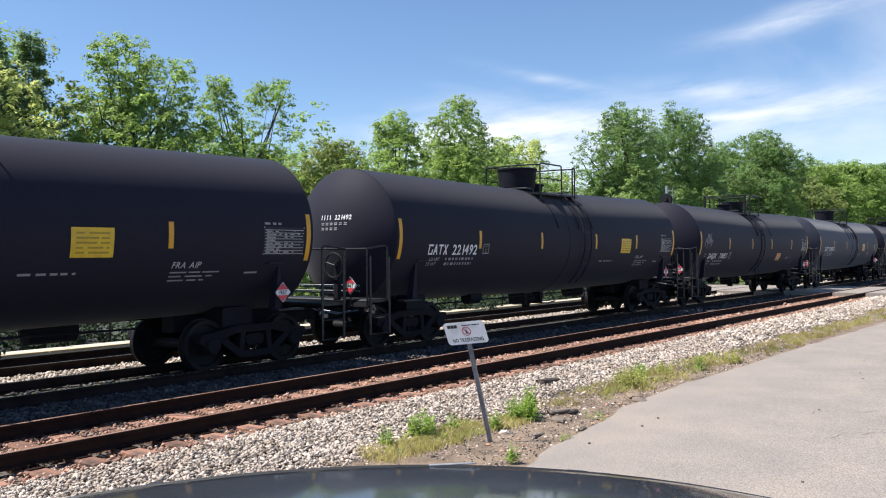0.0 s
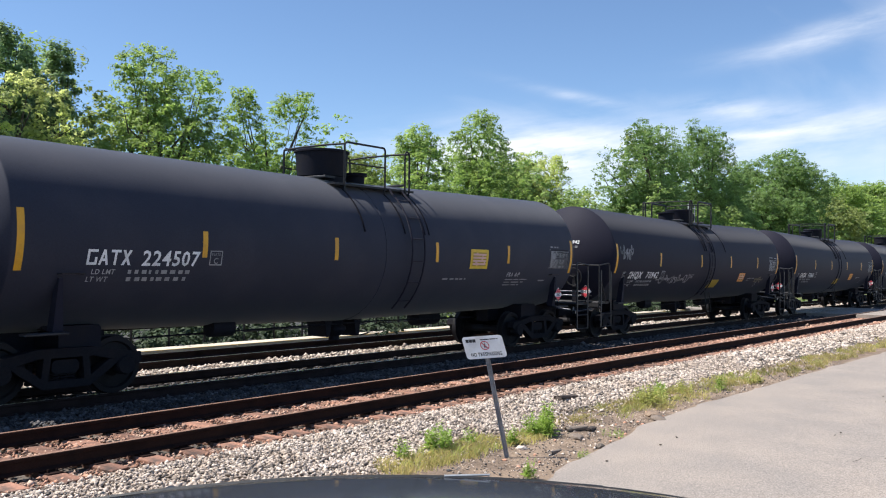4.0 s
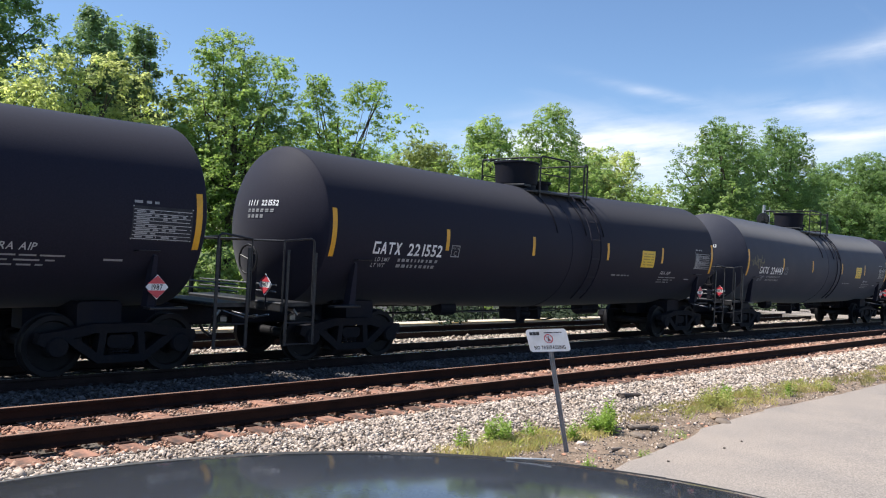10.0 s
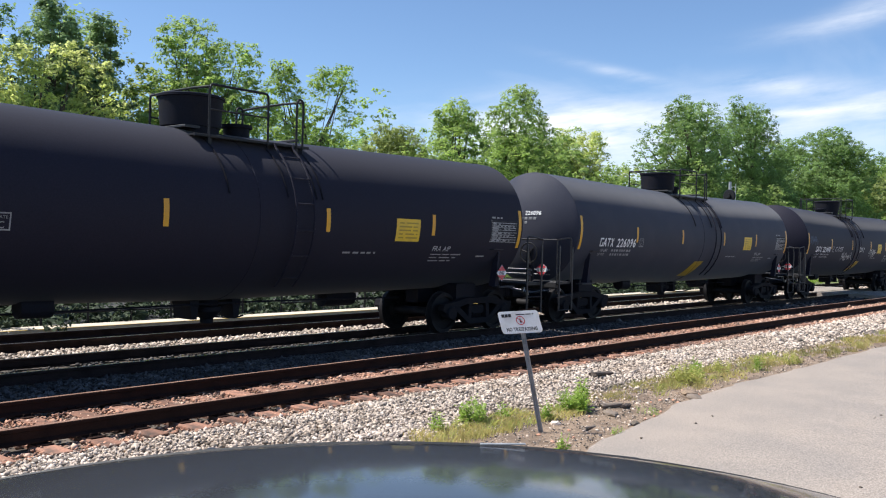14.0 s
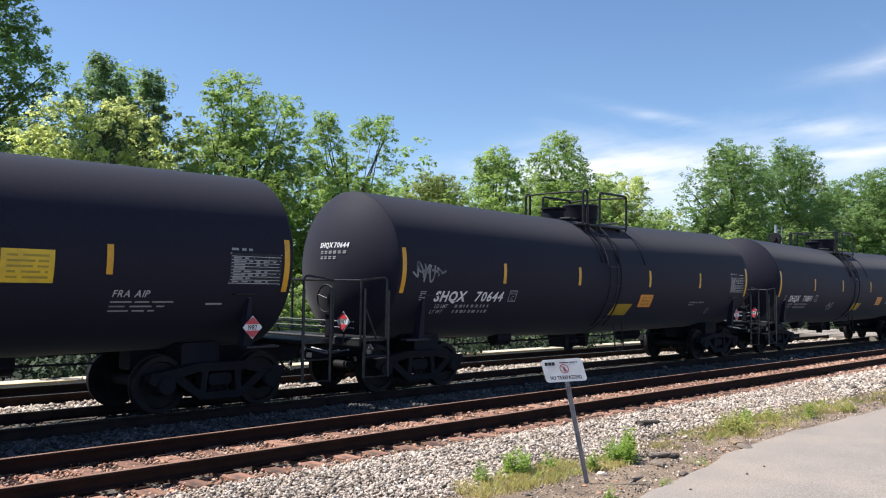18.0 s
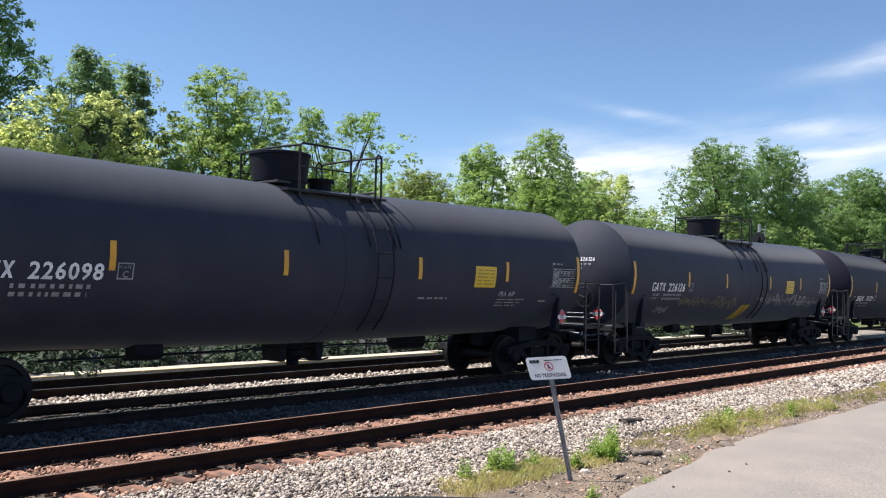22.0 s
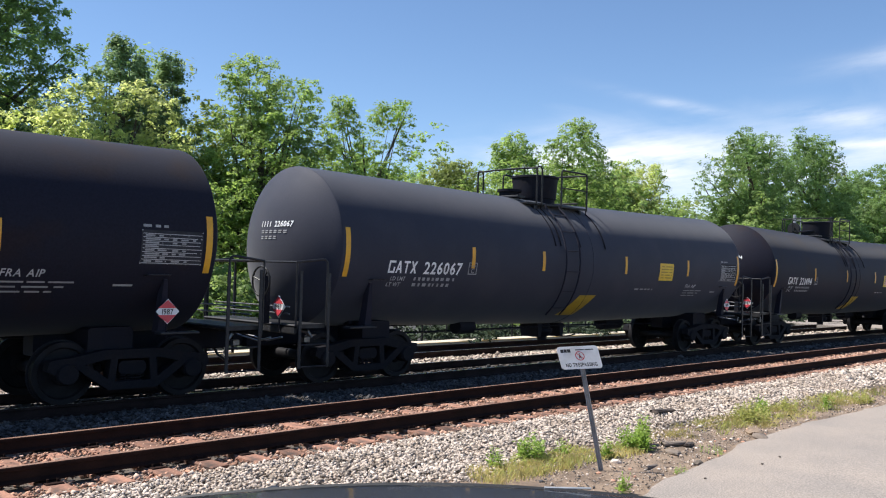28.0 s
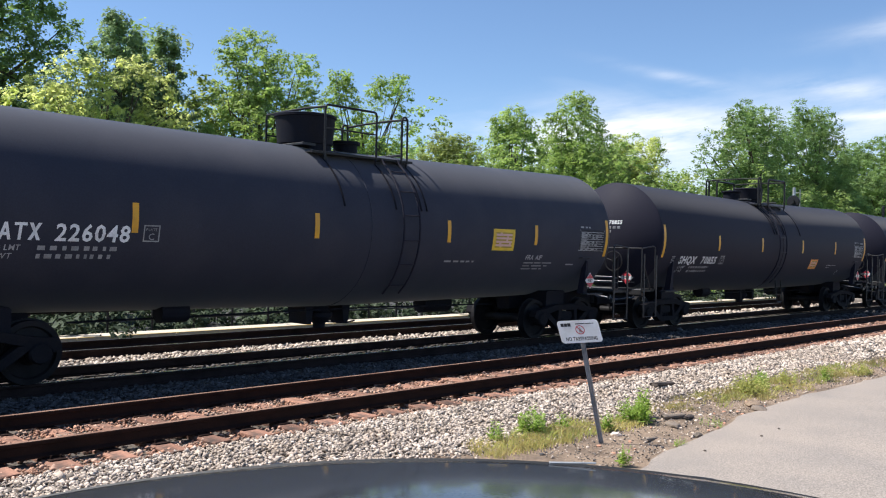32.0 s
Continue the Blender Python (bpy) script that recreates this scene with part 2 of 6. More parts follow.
M = {
    "tank_black": mat("tank_black_paint", (0.0182, 0.0178, 0.0295), 0.64, var=0.30, scale=1.2, fine=40, bump=0.02, second=(0.0175, 0.0172, 0.0290), spec=0.10, sheen=0.09, rough_var=0.05),
    "tank_grey": mat("tank_grey_paint", (0.0310, 0.0340, 0.0510), 0.64, var=0.20, scale=1.2, fine=40, bump=0.02, second=(0.0390, 0.0405, 0.0570), spec=0.13, sheen=0.16, rough_var=0.05),
    "tank_rusty": mat("tank_black_paint_rust_dusted", (0.0140, 0.0142, 0.0245), 0.64, var=0.3, scale=0.9, fine=30, bump=0.03, second=(0.026, 0.015, 0.013), spec=0.10, sheen=0.09, patch=(0.52, 0.80), rough_var=0.05),
    "frame": mat("underframe_black_steel", (0.0145, 0.0150, 0.0215), 0.6, var=0.4, scale=4, fine=50, bump=0.1, second=(0.018, 0.017, 0.021), spec=0.06),
    "truck": mat("grimy_cast_steel", (0.0140, 0.0140, 0.0175), 0.75, var=0.4, scale=5, fine=40, bump=0.25, second=(0.019, 0.017, 0.019), spec=0.08),
    "wheel": mat("wheel_steel", (0.018, 0.017, 0.019), 0.6, spec=0.12, var=0.35, scale=4, fine=40, bump=0.15),
    "railing": mat("black_painted_pipe", (0.022, 0.022, 0.024), 0.45, var=0.3, scale=10, fine=80, bump=0.05, spec=0.2),
    "worn_rail": mat("worn_grey_handrail", (0.036, 0.037, 0.042), 0.42, metal=0.2, var=0.35, scale=8, fine=80, bump=0.05, spec=0.2),
    "grating": mat("galvanised_grating", (0.045, 0.045, 0.048), 0.5, metal=0.4, var=0.3, scale=8, fine=60, bump=0.1, spec=0.2),
    "bare": mat("bare_worn_steel", (0.16, 0.16, 0.165), 0.35, metal=0.8, var=0.3, scale=6, fine=60, bump=0.08),
    "yellow": mat("yellow_reflective_sheet", (0.72, 0.36, 0.012), 0.4, var=0.12, scale=6, fine=70, bump=0.02, second=(0.60, 0.30, 0.02)),
    "yellow_sign": mat("yellow_sign_sheet", (0.75, 0.50, 0.02), 0.45, var=0.12, scale=5, fine=70, bump=0.02, second=(0.62, 0.40, 0.03)),
    "yellow_patch": mat("yellow_safety_paint", (0.40, 0.27, 0.02), 0.55, var=0.25, scale=4, fine=50, bump=0.05, second=(0.34, 0.23, 0.03)),
    "orange_sign": mat("orange_sign_sheet", (0.75, 0.30, 0.06), 0.45, var=0.12, scale=5, fine=70, bump=0.02),
    "pink_sign": mat("faded_pink_sheet", (0.70, 0.42, 0.36), 0.5, var=0.15, scale=5, fine=70, bump=0.02),
    "letter": mat("white_stencil_paint", (0.80, 0.81, 0.82), 0.55, var=0.25, scale=5, fine=60, bump=0.02, second=(0.62, 0.63, 0.64)),
    "letter_mid": mat("aged_white_stencil_paint", (0.46, 0.465, 0.48), 0.6, var=0.3, scale=5, fine=60, bump=0.02),
    "letter_dim": mat("worn_white_stencil_paint", (0.32, 0.325, 0.335), 0.6, var=0.3, scale=5, fine=60, bump=0.02),
    "graffiti": mat("white_spray_paint", (0.46, 0.46, 0.47), 0.6, var=0.5, scale=3, fine=25, bump=0.02, second=(0.16, 0.17, 0.18)),
    "graffiti_dim": mat("faded_white_spray_paint", (0.24, 0.24, 0.255), 0.6, var=0.5, scale=3, fine=25, bump=0.02, second=(0.08, 0.085, 0.09)),
    "table_panel": mat("faded_table_panel", (0.045, 0.047, 0.055), 0.65, var=0.3, scale=4, fine=50, bump=0.02, spec=0.06),
    "graffiti_tan": mat("tan_spray_paint", (0.15, 0.135, 0.085), 0.6, var=0.4, scale=3, fine=25, bump=0.02),
    "graffiti_blue": mat("blue_spray_paint", (0.03, 0.06, 0.12), 0.6, var=0.4, scale=3, fine=25, bump=0.02),
    "red": mat("red_placard_sheet", (0.62, 0.06, 0.08), 0.45, var=0.1, scale=10, fine=60, bump=0.02),
    "white": mat("white_placard_sheet", (0.80, 0.80, 0.80), 0.45, var=0.06, scale=10, fine=60, bump=0.01),
    # siding rail rust in two tones: shaded sides painted darker, sunlit head painted paler
    "rust": mat("rusty_rail_steel_shade_toned", (0.030, 0.0150, 0.0115), 0.85, var=0.4, scale=3, fine=45, bump=0.3, second=(0.020, 0.011, 0.009), spec=0.10),
    "rust_lit": mat("rusty_rail_head_sun_toned", (0.26, 0.150, 0.105), 0.6, var=0.4, scale=2, fine=30, bump=0.1, second=(0.17, 0.085, 0.055)),
    "rail_top": mat("polished_rail_head", (0.42, 0.42, 0.43), 0.28, metal=1.0, var=0.2, scale=2, fine=30, bump=0.03),
    "rail_side": mat("brown_rail_web", (0.030, 0.019, 0.017), 0.85, var=0.4, scale=3, fine=45, bump=0.3, spec=0.15),
    "tie": mat("rust_dusted_tie_wood", (0.27, 0.135, 0.090), 0.9, var=0.5, scale=5, fine=28, bump=0.6, second=(0.10, 0.062, 0.048), per_object=0.45),
    "tie_dark": mat("creosoted_tie_wood", (0.075, 0.058, 0.047), 0.9, var=0.4, scale=3, fine=28, bump=0.5, second=(0.12, 0.095, 0.075), per_object=0.3),
    "stone": mat("limestone_ballast", (0.48, 0.400, 0.335), 0.9, var=0.3, scale=2.0, fine=40, bump=0.3, second=(0.36, 0.285, 0.225), per_island=0.66),
    "stone_rust": mat("rust_stained_ballast", (0.36, 0.190, 0.125), 0.9, var=0.3, scale=4.0, fine=40, bump=0.3, second=(0.44, 0.31, 0.235), per_island=0.6),
    "old_tie": mat("dark_rotten_tie_wood", (0.055, 0.042, 0.036), 0.9, var=0.5, scale=5, fine=30, bump=0.6, second=(0.10, 0.075, 0.060)),
    # dark verge grit; round the main track the train's shade put into the stones
    "stone_dark": mat("dark_grit_and_shaded_ballast", (0.056, 0.053, 0.054), 0.9, var=0.3, scale=2.0, fine=40, bump=0.3, second=(0.110, 0.100, 0.096), per_island=0.65),
    "bed": mat("ballast_fines", (0.12, 0.098, 0.080), 0.95, var=0.5, scale=3, fine=22, bump=0.8, second=(0.080, 0.065, 0.052)),
    "dirt": mat("dry_dirt", (0.250, 0.180, 0.125), 0.95, var=0.55, scale=2.6, fine=30, bump=1.0, second=(0.155, 0.110, 0.077)),
    "ground": mat("meadow_ground", (0.095, 0.125, 0.035), 0.95, var=0.4, scale=0.25, fine=6, bump=0.5, second=(0.16, 0.15, 0.06)),
    "asphalt": mat("sun_bleached_asphalt", (0.322, 0.272, 0.231), 0.9, var=0.75, scale=1.1, fine=52, bump=0.5, second=(0.258, 0.226, 0.200), patch=(0.32, 0.72)),
    # ground behind the platform, its shade put into the base colour
    "shade_ground": mat("shade_dark_ground", (0.050, 0.050, 0.052), 0.9, var=0.3, scale=0.8, fine=60, bump=0.4, second=(0.065, 0.063, 0.060)),
    "concrete": mat("platform_concrete", (0.60, 0.52, 0.41), 0.85, var=0.15, scale=1, fine=30, bump=0.2),
    "platform_yellow": mat("worn_yellow_edge_paint", (0.46, 0.30, 0.06), 0.7, var=0.25, scale=2, fine=30, bump=0.1),
    "sign_white": mat("weathered_white_sign_sheet", (0.80, 0.80, 0.81), 0.4, var=0.06, scale=6, fine=60, bump=0.02, second=(0.70, 0.69, 0.68)),
    "black_ink": mat("black_sign_ink", (0.02, 0.02, 0.025), 0.5, var=0.1, bump=0.0),
    "red_ink": mat("red_sign_ink", (0.52, 0.04, 0.06), 0.5, var=0.1, bump=0.0),
    "post": mat("galvanised_sign_post", (0.30, 0.30, 0.31), 0.55, metal=0.3, var=0.3, scale=8, fine=60, bump=0.1),
    "bark": mat("grey_brown_bark", (0.10, 0.075, 0.055), 0.95, var=0.4, scale=3, fine=14, bump=0.6),
    "shingle": mat("grey_roof_shingle", (0.27, 0.26, 0.25), 0.9, var=0.2, scale=3, fine=30, bump=0.3, per_object=0.12),
    "brick": mat("dark_red_brick", (0.16, 0.065, 0.045), 0.9, var=0.25, scale=6, fine=40, bump=0.3, per_object=0.2),
    "timber": mat("brown_timber", (0.16, 0.10, 0.06), 0.8, var=0.3, scale=4, fine=30, bump=0.2),
    "car_paint": mat("dark_grey_car_paint", (0.034, 0.035, 0.038), 0.5, var=0.10, scale=2, fine=160, bump=0.003, spec=0.2, coat=0.90, coat_rough=0.075, rough_var=0.05),
    "car_trim": mat("black_rubber_trim", (0.02, 0.02, 0.02), 0.6, var=0.2, bump=0.05),
    "wood_scrap": mat("weathered_scrap_wood", (0.19, 0.150, 0.120), 0.9, var=0.4, scale=4, fine=30, bump=0.4),
    "galv": mat("galvanised_signal_steel", (0.45, 0.46, 0.47), 0.5, metal=0.5, var=0.2, scale=6, fine=40, bump=0.05),
    "leaf_mid": leaf_mat("mid_green_leaves", (0.150, 0.225, 0.052), (0.230, 0.310, 0.078), 0.30, 0.50),
    "leaf_dark": leaf_mat("dark_green_leaves", (0.110, 0.180, 0.058), (0.190, 0.275, 0.088), 0.35, 0.45),
    "leaf_conifer": leaf_mat("blue_green_needles", (0.120, 0.180, 0.080), (0.195, 0.270, 0.115), 0.3, 0.45),
    "leaf_light": leaf_mat("yellow_green_leaves", (0.290, 0.335, 0.105), (0.400, 0.430, 0.165), 0.30, 0.58),
    "leaf_fresh": leaf_mat("fresh_green_leaves", (0.150, 0.220, 0.064), (0.235, 0.310, 0.092), 0.34, 0.50),
    "leaf_olive": leaf_mat("olive_green_leaves", (0.150, 0.190, 0.054), (0.230, 0.265, 0.085), 0.3, 0.48),
    # very dark, hardly translucent leaves for the added hedge
    "leaf_hedge": leaf_mat("near_black_hedge_leaves", (0.022, 0.036, 0.018), (0.045, 0.066, 0.030), 0.4, 0.06),
    "weed": leaf_mat("bright_weed_leaves", (0.185, 0.285, 0.048), (0.275, 0.375, 0.085), 0.2),
    "weed_pale": leaf_mat("pale_yellow_weed_leaves", (0.280, 0.315, 0.085), (0.400, 0.390, 0.135), 0.25),
    "dry_grass": leaf_mat("straw_coloured_grass", (0.420, 0.345, 0.150), (0.330, 0.315, 0.105), 0.3),
}

# ---- mesh helpers ----


class Geo:
    """Vertices and faces of one part."""

    def __init__(self):
        self.v, self.f = [], []

    def add(self, verts, faces):
        k = len(self.v)
        self.v.extend(tuple(p) for p in verts)
        self.f.extend(tuple(i + k for i in q) for q in faces)
        return self

    def box(self, x0, x1, y0, y1, z0, z1, c=0.0):
        """A box, its long edges chamfered by c."""
        d = (x1 - x0, y1 - y0, z1 - z0)
        ax = max(range(3), key=lambda i: d[i])
        o = [i for i in range(3) if i != ax]
        lo, hi = (x0, y0, z0), (x1, y1, z1)
        a0, a1, b0, b1 = lo[o[0]], hi[o[0]], lo[o[1]], hi[o[1]]
        c = min(c, (a1 - a0) * 0.45, (b1 - b0) * 0.45)
        if c > 0:
            ring = [(a0 + c, b0), (a1 - c, b0), (a1, b0 + c), (a1, b1 - c), (a1 - c, b1), (a0 + c, b1), (a0, b1 - c), (a0, b0 + c)]
        else:
            ring = [(a0, b0), (a1, b0), (a1, b1), (a0, b1)]
        if ax == 1:
            ring.reverse()
        n, vs = len(ring), []
        for e in (lo[ax], hi[ax]):
            for a, b in ring:
                p = [0, 0, 0]
                p[ax], p[o[0]], p[o[1]] = e, a, b
                vs.append(p)
        fs = [tuple(reversed(range(n))), tuple(range(n, 2 * n))] + [(i, (i + 1) % n, n + (i + 1) % n, n + i) for i in range(n)]
        return self.add(vs, fs)

    def tube(self, pts, r, n=8, caps=True):
        """A round bar along a line of points; r may be one radius or one for each point."""
        pts = [Vector(p) for p in pts]
        rs = r if isinstance(r, (list, tuple)) else [r] * len(pts)
        ref, vs, fs = None, [], []
        for i, p in enumerate(pts):
            d = (pts[min(i + 1, len(pts) - 1)] - pts[max(i - 1, 0)]).normalized()
            if ref is None:
                ref = d.orthogonal().normalized()
            ref = (ref - d * ref.dot(d)).normalized()
            s = d.cross(ref)
            for k in range(n):
                a = 2 * math.pi * k / n
                vs.append(p + (ref * math.cos(a) + s * math.sin(a)) * rs[i])
        for i in range(len(pts) - 1):
            for k in range(n):
                fs.append((i * n + k, i * n + (k + 1) % n, (i + 1) * n + (k + 1) % n, (i + 1) * n + k))
        if caps:
            fs += [tuple(reversed(range(n))), tuple(range((len(pts) - 1) * n, len(pts) * n))]
        return self.add(vs, fs)

    def lathe(self, profile, axis="y", n=24, at=(0, 0, 0)):
        """A turned body: profile of (along, radius)."""
        vs, fs = [], []
        for a, r in profile:
            for k in range(n):
                q = 2 * math.pi * k / n
                c, s = r * math.cos(q), r * math.sin(q)
                p = {"x": (a, c, s), "y": (s, a, c), "z": (c, s, a)}[axis]
                vs.append((p[0] + at[0], p[1] + at[1], p[2] + at[2]))
        m = len(profile)
        for i in range(m - 1):
            for k in range(n):
                fs.append((i * n + k, i * n + (k + 1) % n, (i + 1) * n + (k + 1) % n, (i + 1) * n + k))
        fs += [tuple(reversed(range(n))), tuple(range((m - 1) * n, m * n))]
        return self.add(vs, fs)

    def prism(self, poly, axis, a, b):
        """A flat outline drawn out along an axis. poly: (x, z) for y, (y, z) for x, (x, y) for z."""
        n, vs = len(poly), []
        for e in (a, b):
            for p, q in poly:
                vs.append({"y": (p, e, q), "x": (e, p, q), "z": (p, q, e)}[axis])
        fs = [tuple(range(n)), tuple(reversed(range(n, 2 * n)))] + [(i, n + i, n + (i + 1) % n, (i + 1) % n) for i in range(n)]
        return self.add(vs, fs)

    def moved(self, m, k=0):
        self.v[k:] = [tuple(m @ Vector(p)) for p in self.v[k:]]
        return self

    def mesh(self, name, material, smooth=False):
        me = bpy.data.meshes.new(name)
        me.from_pydata(self.v, [], self.f)
        me.materials.append(material)
        if smooth:
            me.shade_smooth()
            me.set_sharp_from_angle(angle=radians(40))
        me.update()
        return me


def part(name, geo, material, parent, label="", smooth=False, at=None):
    """One mesh object under a thing or under a part."""
    me = geo if isinstance(geo, bpy.types.Mesh) else geo.mesh(name, material, smooth)
    ob = new(name, me)
    ob.parent = parent
    if at is not None:
        ob.matrix_basis = at
    if label:
        ob["label"] = label
    return ob


def thing(name, label, category, at=None, group="", kind=""):
    ob = new(name)
    ob.empty_display_size = 0.1
    if at is not None:
        ob.matrix_basis = at
    return tagged(ob, label, category, group, kind)


def solid(name, geo, material, label, category, group="", kind="", smooth=False, at=None):
    ob = new(name, geo.mesh(name, material, smooth))
    if at is not None:
        ob.matrix_basis = at
    return tagged(ob, label, category, group, kind)


def fast_mesh(name, verts, faces_flat, counts, material):
    """A mesh from numpy arrays. faces_flat: vertex numbers; counts: corners of each face (one number)."""
    me = bpy.data.meshes.new(name)
    nf = len(faces_flat) // counts
    me.vertices.add(len(verts))
    me.vertices.foreach_set("co", np.asarray(verts, np.float32).ravel())
    me.loops.add(len(faces_flat))
    me.loops.foreach_set("vertex_index", np.asarray(faces_flat, np.int32))
    me.polygons.add(nf)
    me.polygons.foreach_set("loop_start", np.arange(0, nf * counts, counts, dtype=np.int32))
    me.materials.append(material)
    me.update(calc_edges=True)
    return me


GLYPHS = {}


def glyph(ch, bold=0.0):
    """One character of the built-in font at size 1: vertices, faces, advance."""
    if (ch, bold) not in GLYPHS:
        cu = bpy.data.curves.new("lettering", "FONT")
        cu.body, cu.offset, cu.resolution_u = ch, 0.012 + bold, 2
        ob = bpy.data.objects.new("lettering", cu)
        me = ob.to_mesh()
        vs, fs = [(v.co.x, v.co.y) for v in me.vertices], [tuple(p.vertices) for p in me.polygons]
        ob.to_mesh_clear()
        w = max((u for u, v in vs), default=0.25) + 0.075
        GLYPHS[ch, bold] = (vs, fs, w)
        bpy.data.objects.remove(ob)
        bpy.data.curves.remove(cu)
    return GLYPHS[ch, bold]


def letters(text, size, slant=0.0, squeeze=1.0, bold=0.0):
    """Flat lettering in the built-in font: vertices (u, v) and faces, starting at u = 0."""
    vs, fs, x = [], [], 0.0
    for ch in text:
        if ch == " ":
            x += 0.32
            continue
        gv, gf, w = glyph(ch, bold)
        k = len(vs)
        vs += [((x + u + slant * v) * size * squeeze, v * size) for u, v in gv]
        fs += [tuple(i + k for i in q) for q in gf]
        x += w
    return vs, fs

# ---- the train: rail tank cars ----
R_TANK, Z_TANK, L_CYL, L_HEAD = 1.525, 2.52, 7.82, 0.55
TRACK_Y, RAIL_Z = 13.75, -0.03
PITCH = 18.235                                         # coupler to coupler


def sag(x):
    """The tank's two halves slope down towards the outlet in the middle."""
    return -0.10 * (1 - min(abs(x), L_CYL) / L_CYL)


def on_tank(x, z, off=0.004):
    """The near side of the tank at x and height z."""
    d = max(-0.999, min(0.999, (z - Z_TANK - sag(x)) / R_TANK))
    r = R_TANK + off
    if abs(x) > L_CYL:
        r = math.sqrt(max(0.0, R_DISH ** 2 - (abs(x) - L_CYL + R_DISH - L_HEAD) ** 2))
    return (x, -math.sqrt(max(0.0, r * r - (R_TANK * d) ** 2)), z)


def decal(x0, x1, z0, z1, nx=2, nz=4, lean=0.0, off=0.004):
    """A sheet stuck on the near side; lean shifts its top along the car."""
    g, vs, fs = Geo(), [], []
    for j in range(nz + 1):
        for i in range(nx + 1):
            z = z0 + (z1 - z0) * j / nz
            vs.append(on_tank(x0 + (x1 - x0) * i / nx + lean * j / nz, z, off))
    for j in range(nz):
        for i in range(nx):
            a = j * (nx + 1) + i
            fs.append((a, a + 1, a + nx + 2, a + nx + 1))
    return g.add(vs, fs)


def lettered(g, text, x, z, size, squeeze=1.0, slant=0.0, off=0.005, bold=0.0):
    vs, fs = letters(text, size, slant, squeeze, bold)
    g.add([on_tank(x + u, z + v, off) for u, v in vs], fs)
    return g


def bars(g, x0, x1, z, h, rng, lo=0.10, hi=0.34, off=0.005):
    """A line of writing too small to read: short bars."""
    x = x0
    while x < x1:
        w = min(rng.uniform(lo, hi), x1 - x)
        vs = [on_tank(x, z, off), on_tank(x + w, z, off), on_tank(x + w, z + h, off), on_tank(x, z + h, off)]
        g.add(vs, [(0, 1, 2, 3)])
        x += w + rng.uniform(0.04, 0.08)
    return g


def tank_body():
    g, n = Geo(), 64
    stations = [-L_CYL, -6, -4, -2, -0.35, -0.05, 0.05, 0.35, 2, 4, 6, L_CYL]
    vs, fs = [], []
    for x in stations:
        for k in range(n):
            a = 2 * math.pi * k / n
            vs.append((x, R_TANK * math.cos(a), Z_TANK + sag(x) + R_TANK * math.sin(a)))
    for i in range(len(stations) - 1):
        for k in range(n):
            fs.append((i * n + k, i * n + (k + 1) % n, (i + 1) * n + (k + 1) % n, (i + 1) * n + k))
    fs += [tuple(reversed(range(n))), tuple(range((len(stations) - 1) * n, len(stations) * n))]
    return g.add(vs, fs)


R_DISH = (R_TANK ** 2 + L_HEAD ** 2) / (2 * L_HEAD)      # the heads are shallow caps of a sphere


def dish(r):
    """How far the head stands out beyond the shell at a distance r from the tank's axis."""
    return math.sqrt(R_DISH ** 2 - r * r) - (R_DISH - L_HEAD)


def tank_head(s):
    """A jacketed end: a narrow rolled edge, then a shallow cap."""
    prof = [(0.0, R_TANK), (0.012, R_TANK - 0.003), (0.026, R_TANK - 0.014)]
    for i in range(1, 15):
        r = R_TANK * (1 - i / 14.0) * 0.975
        prof.append((max(0.03, dish(max(r, 0.02))), max(r, 0.02)))
    g = Geo().lathe([(s * (L_CYL + a), r) for a, r in prof], "x", 64, (0, 0, Z_TANK))
    if s < 0:
        g.f = [tuple(reversed(q)) for q in g.f]
    return g


def wheelset_meshes():
    r = 0.42
    prof = [(-0.075, 0.10), (-0.075, 0.13), (-0.03, 0.17), (-0.02, 0.33), (-0.07, 0.35), (-0.07, r), (0.055, r + 0.005), (0.06, r + 0.03), (0.08, r + 0.028), (0.085, 0.35), (0.03, 0.33), (0.02, 0.17), (0.08, 0.13), (0.08, 0.10)]
    near = Geo().lathe([(a - 0.755, q) for a, q in prof], "y", 32).mesh("wheel", M["wheel"], True)
    far = Geo().lathe([(-a + 0.755, q) for a, q in reversed(prof)], "y", 32).mesh("wheel", M["wheel"], True)
    axle = Geo().lathe([(-1.02, 0.07), (-1.02, 0.08), (-0.86, 0.085), (-0.80, 0.10), (-0.5, 0.095), (0, 0.085), (0.5, 0.095), (0.8, 0.10), (0.86, 0.085), (1.02, 0.08), (1.02, 0.07)], "y", 14).mesh("axle", M["truck"], True)
    cap = Geo().lathe([(-1.06, 0.05), (-1.06, 0.09), (-1.02, 0.11), (-0.94, 0.11)], "y", 14)
    for k in range(3):
        a = 2 * math.pi * k / 3
        cap.lathe([(-1.085, 0.012), (-1.085, 0.02), (-1.055, 0.02)], "y", 6, (0.06 * math.cos(a), 0, 0.06 * math.sin(a)))
    return near, far, axle, cap.mesh("bearing_cap", M["wheel"], True)


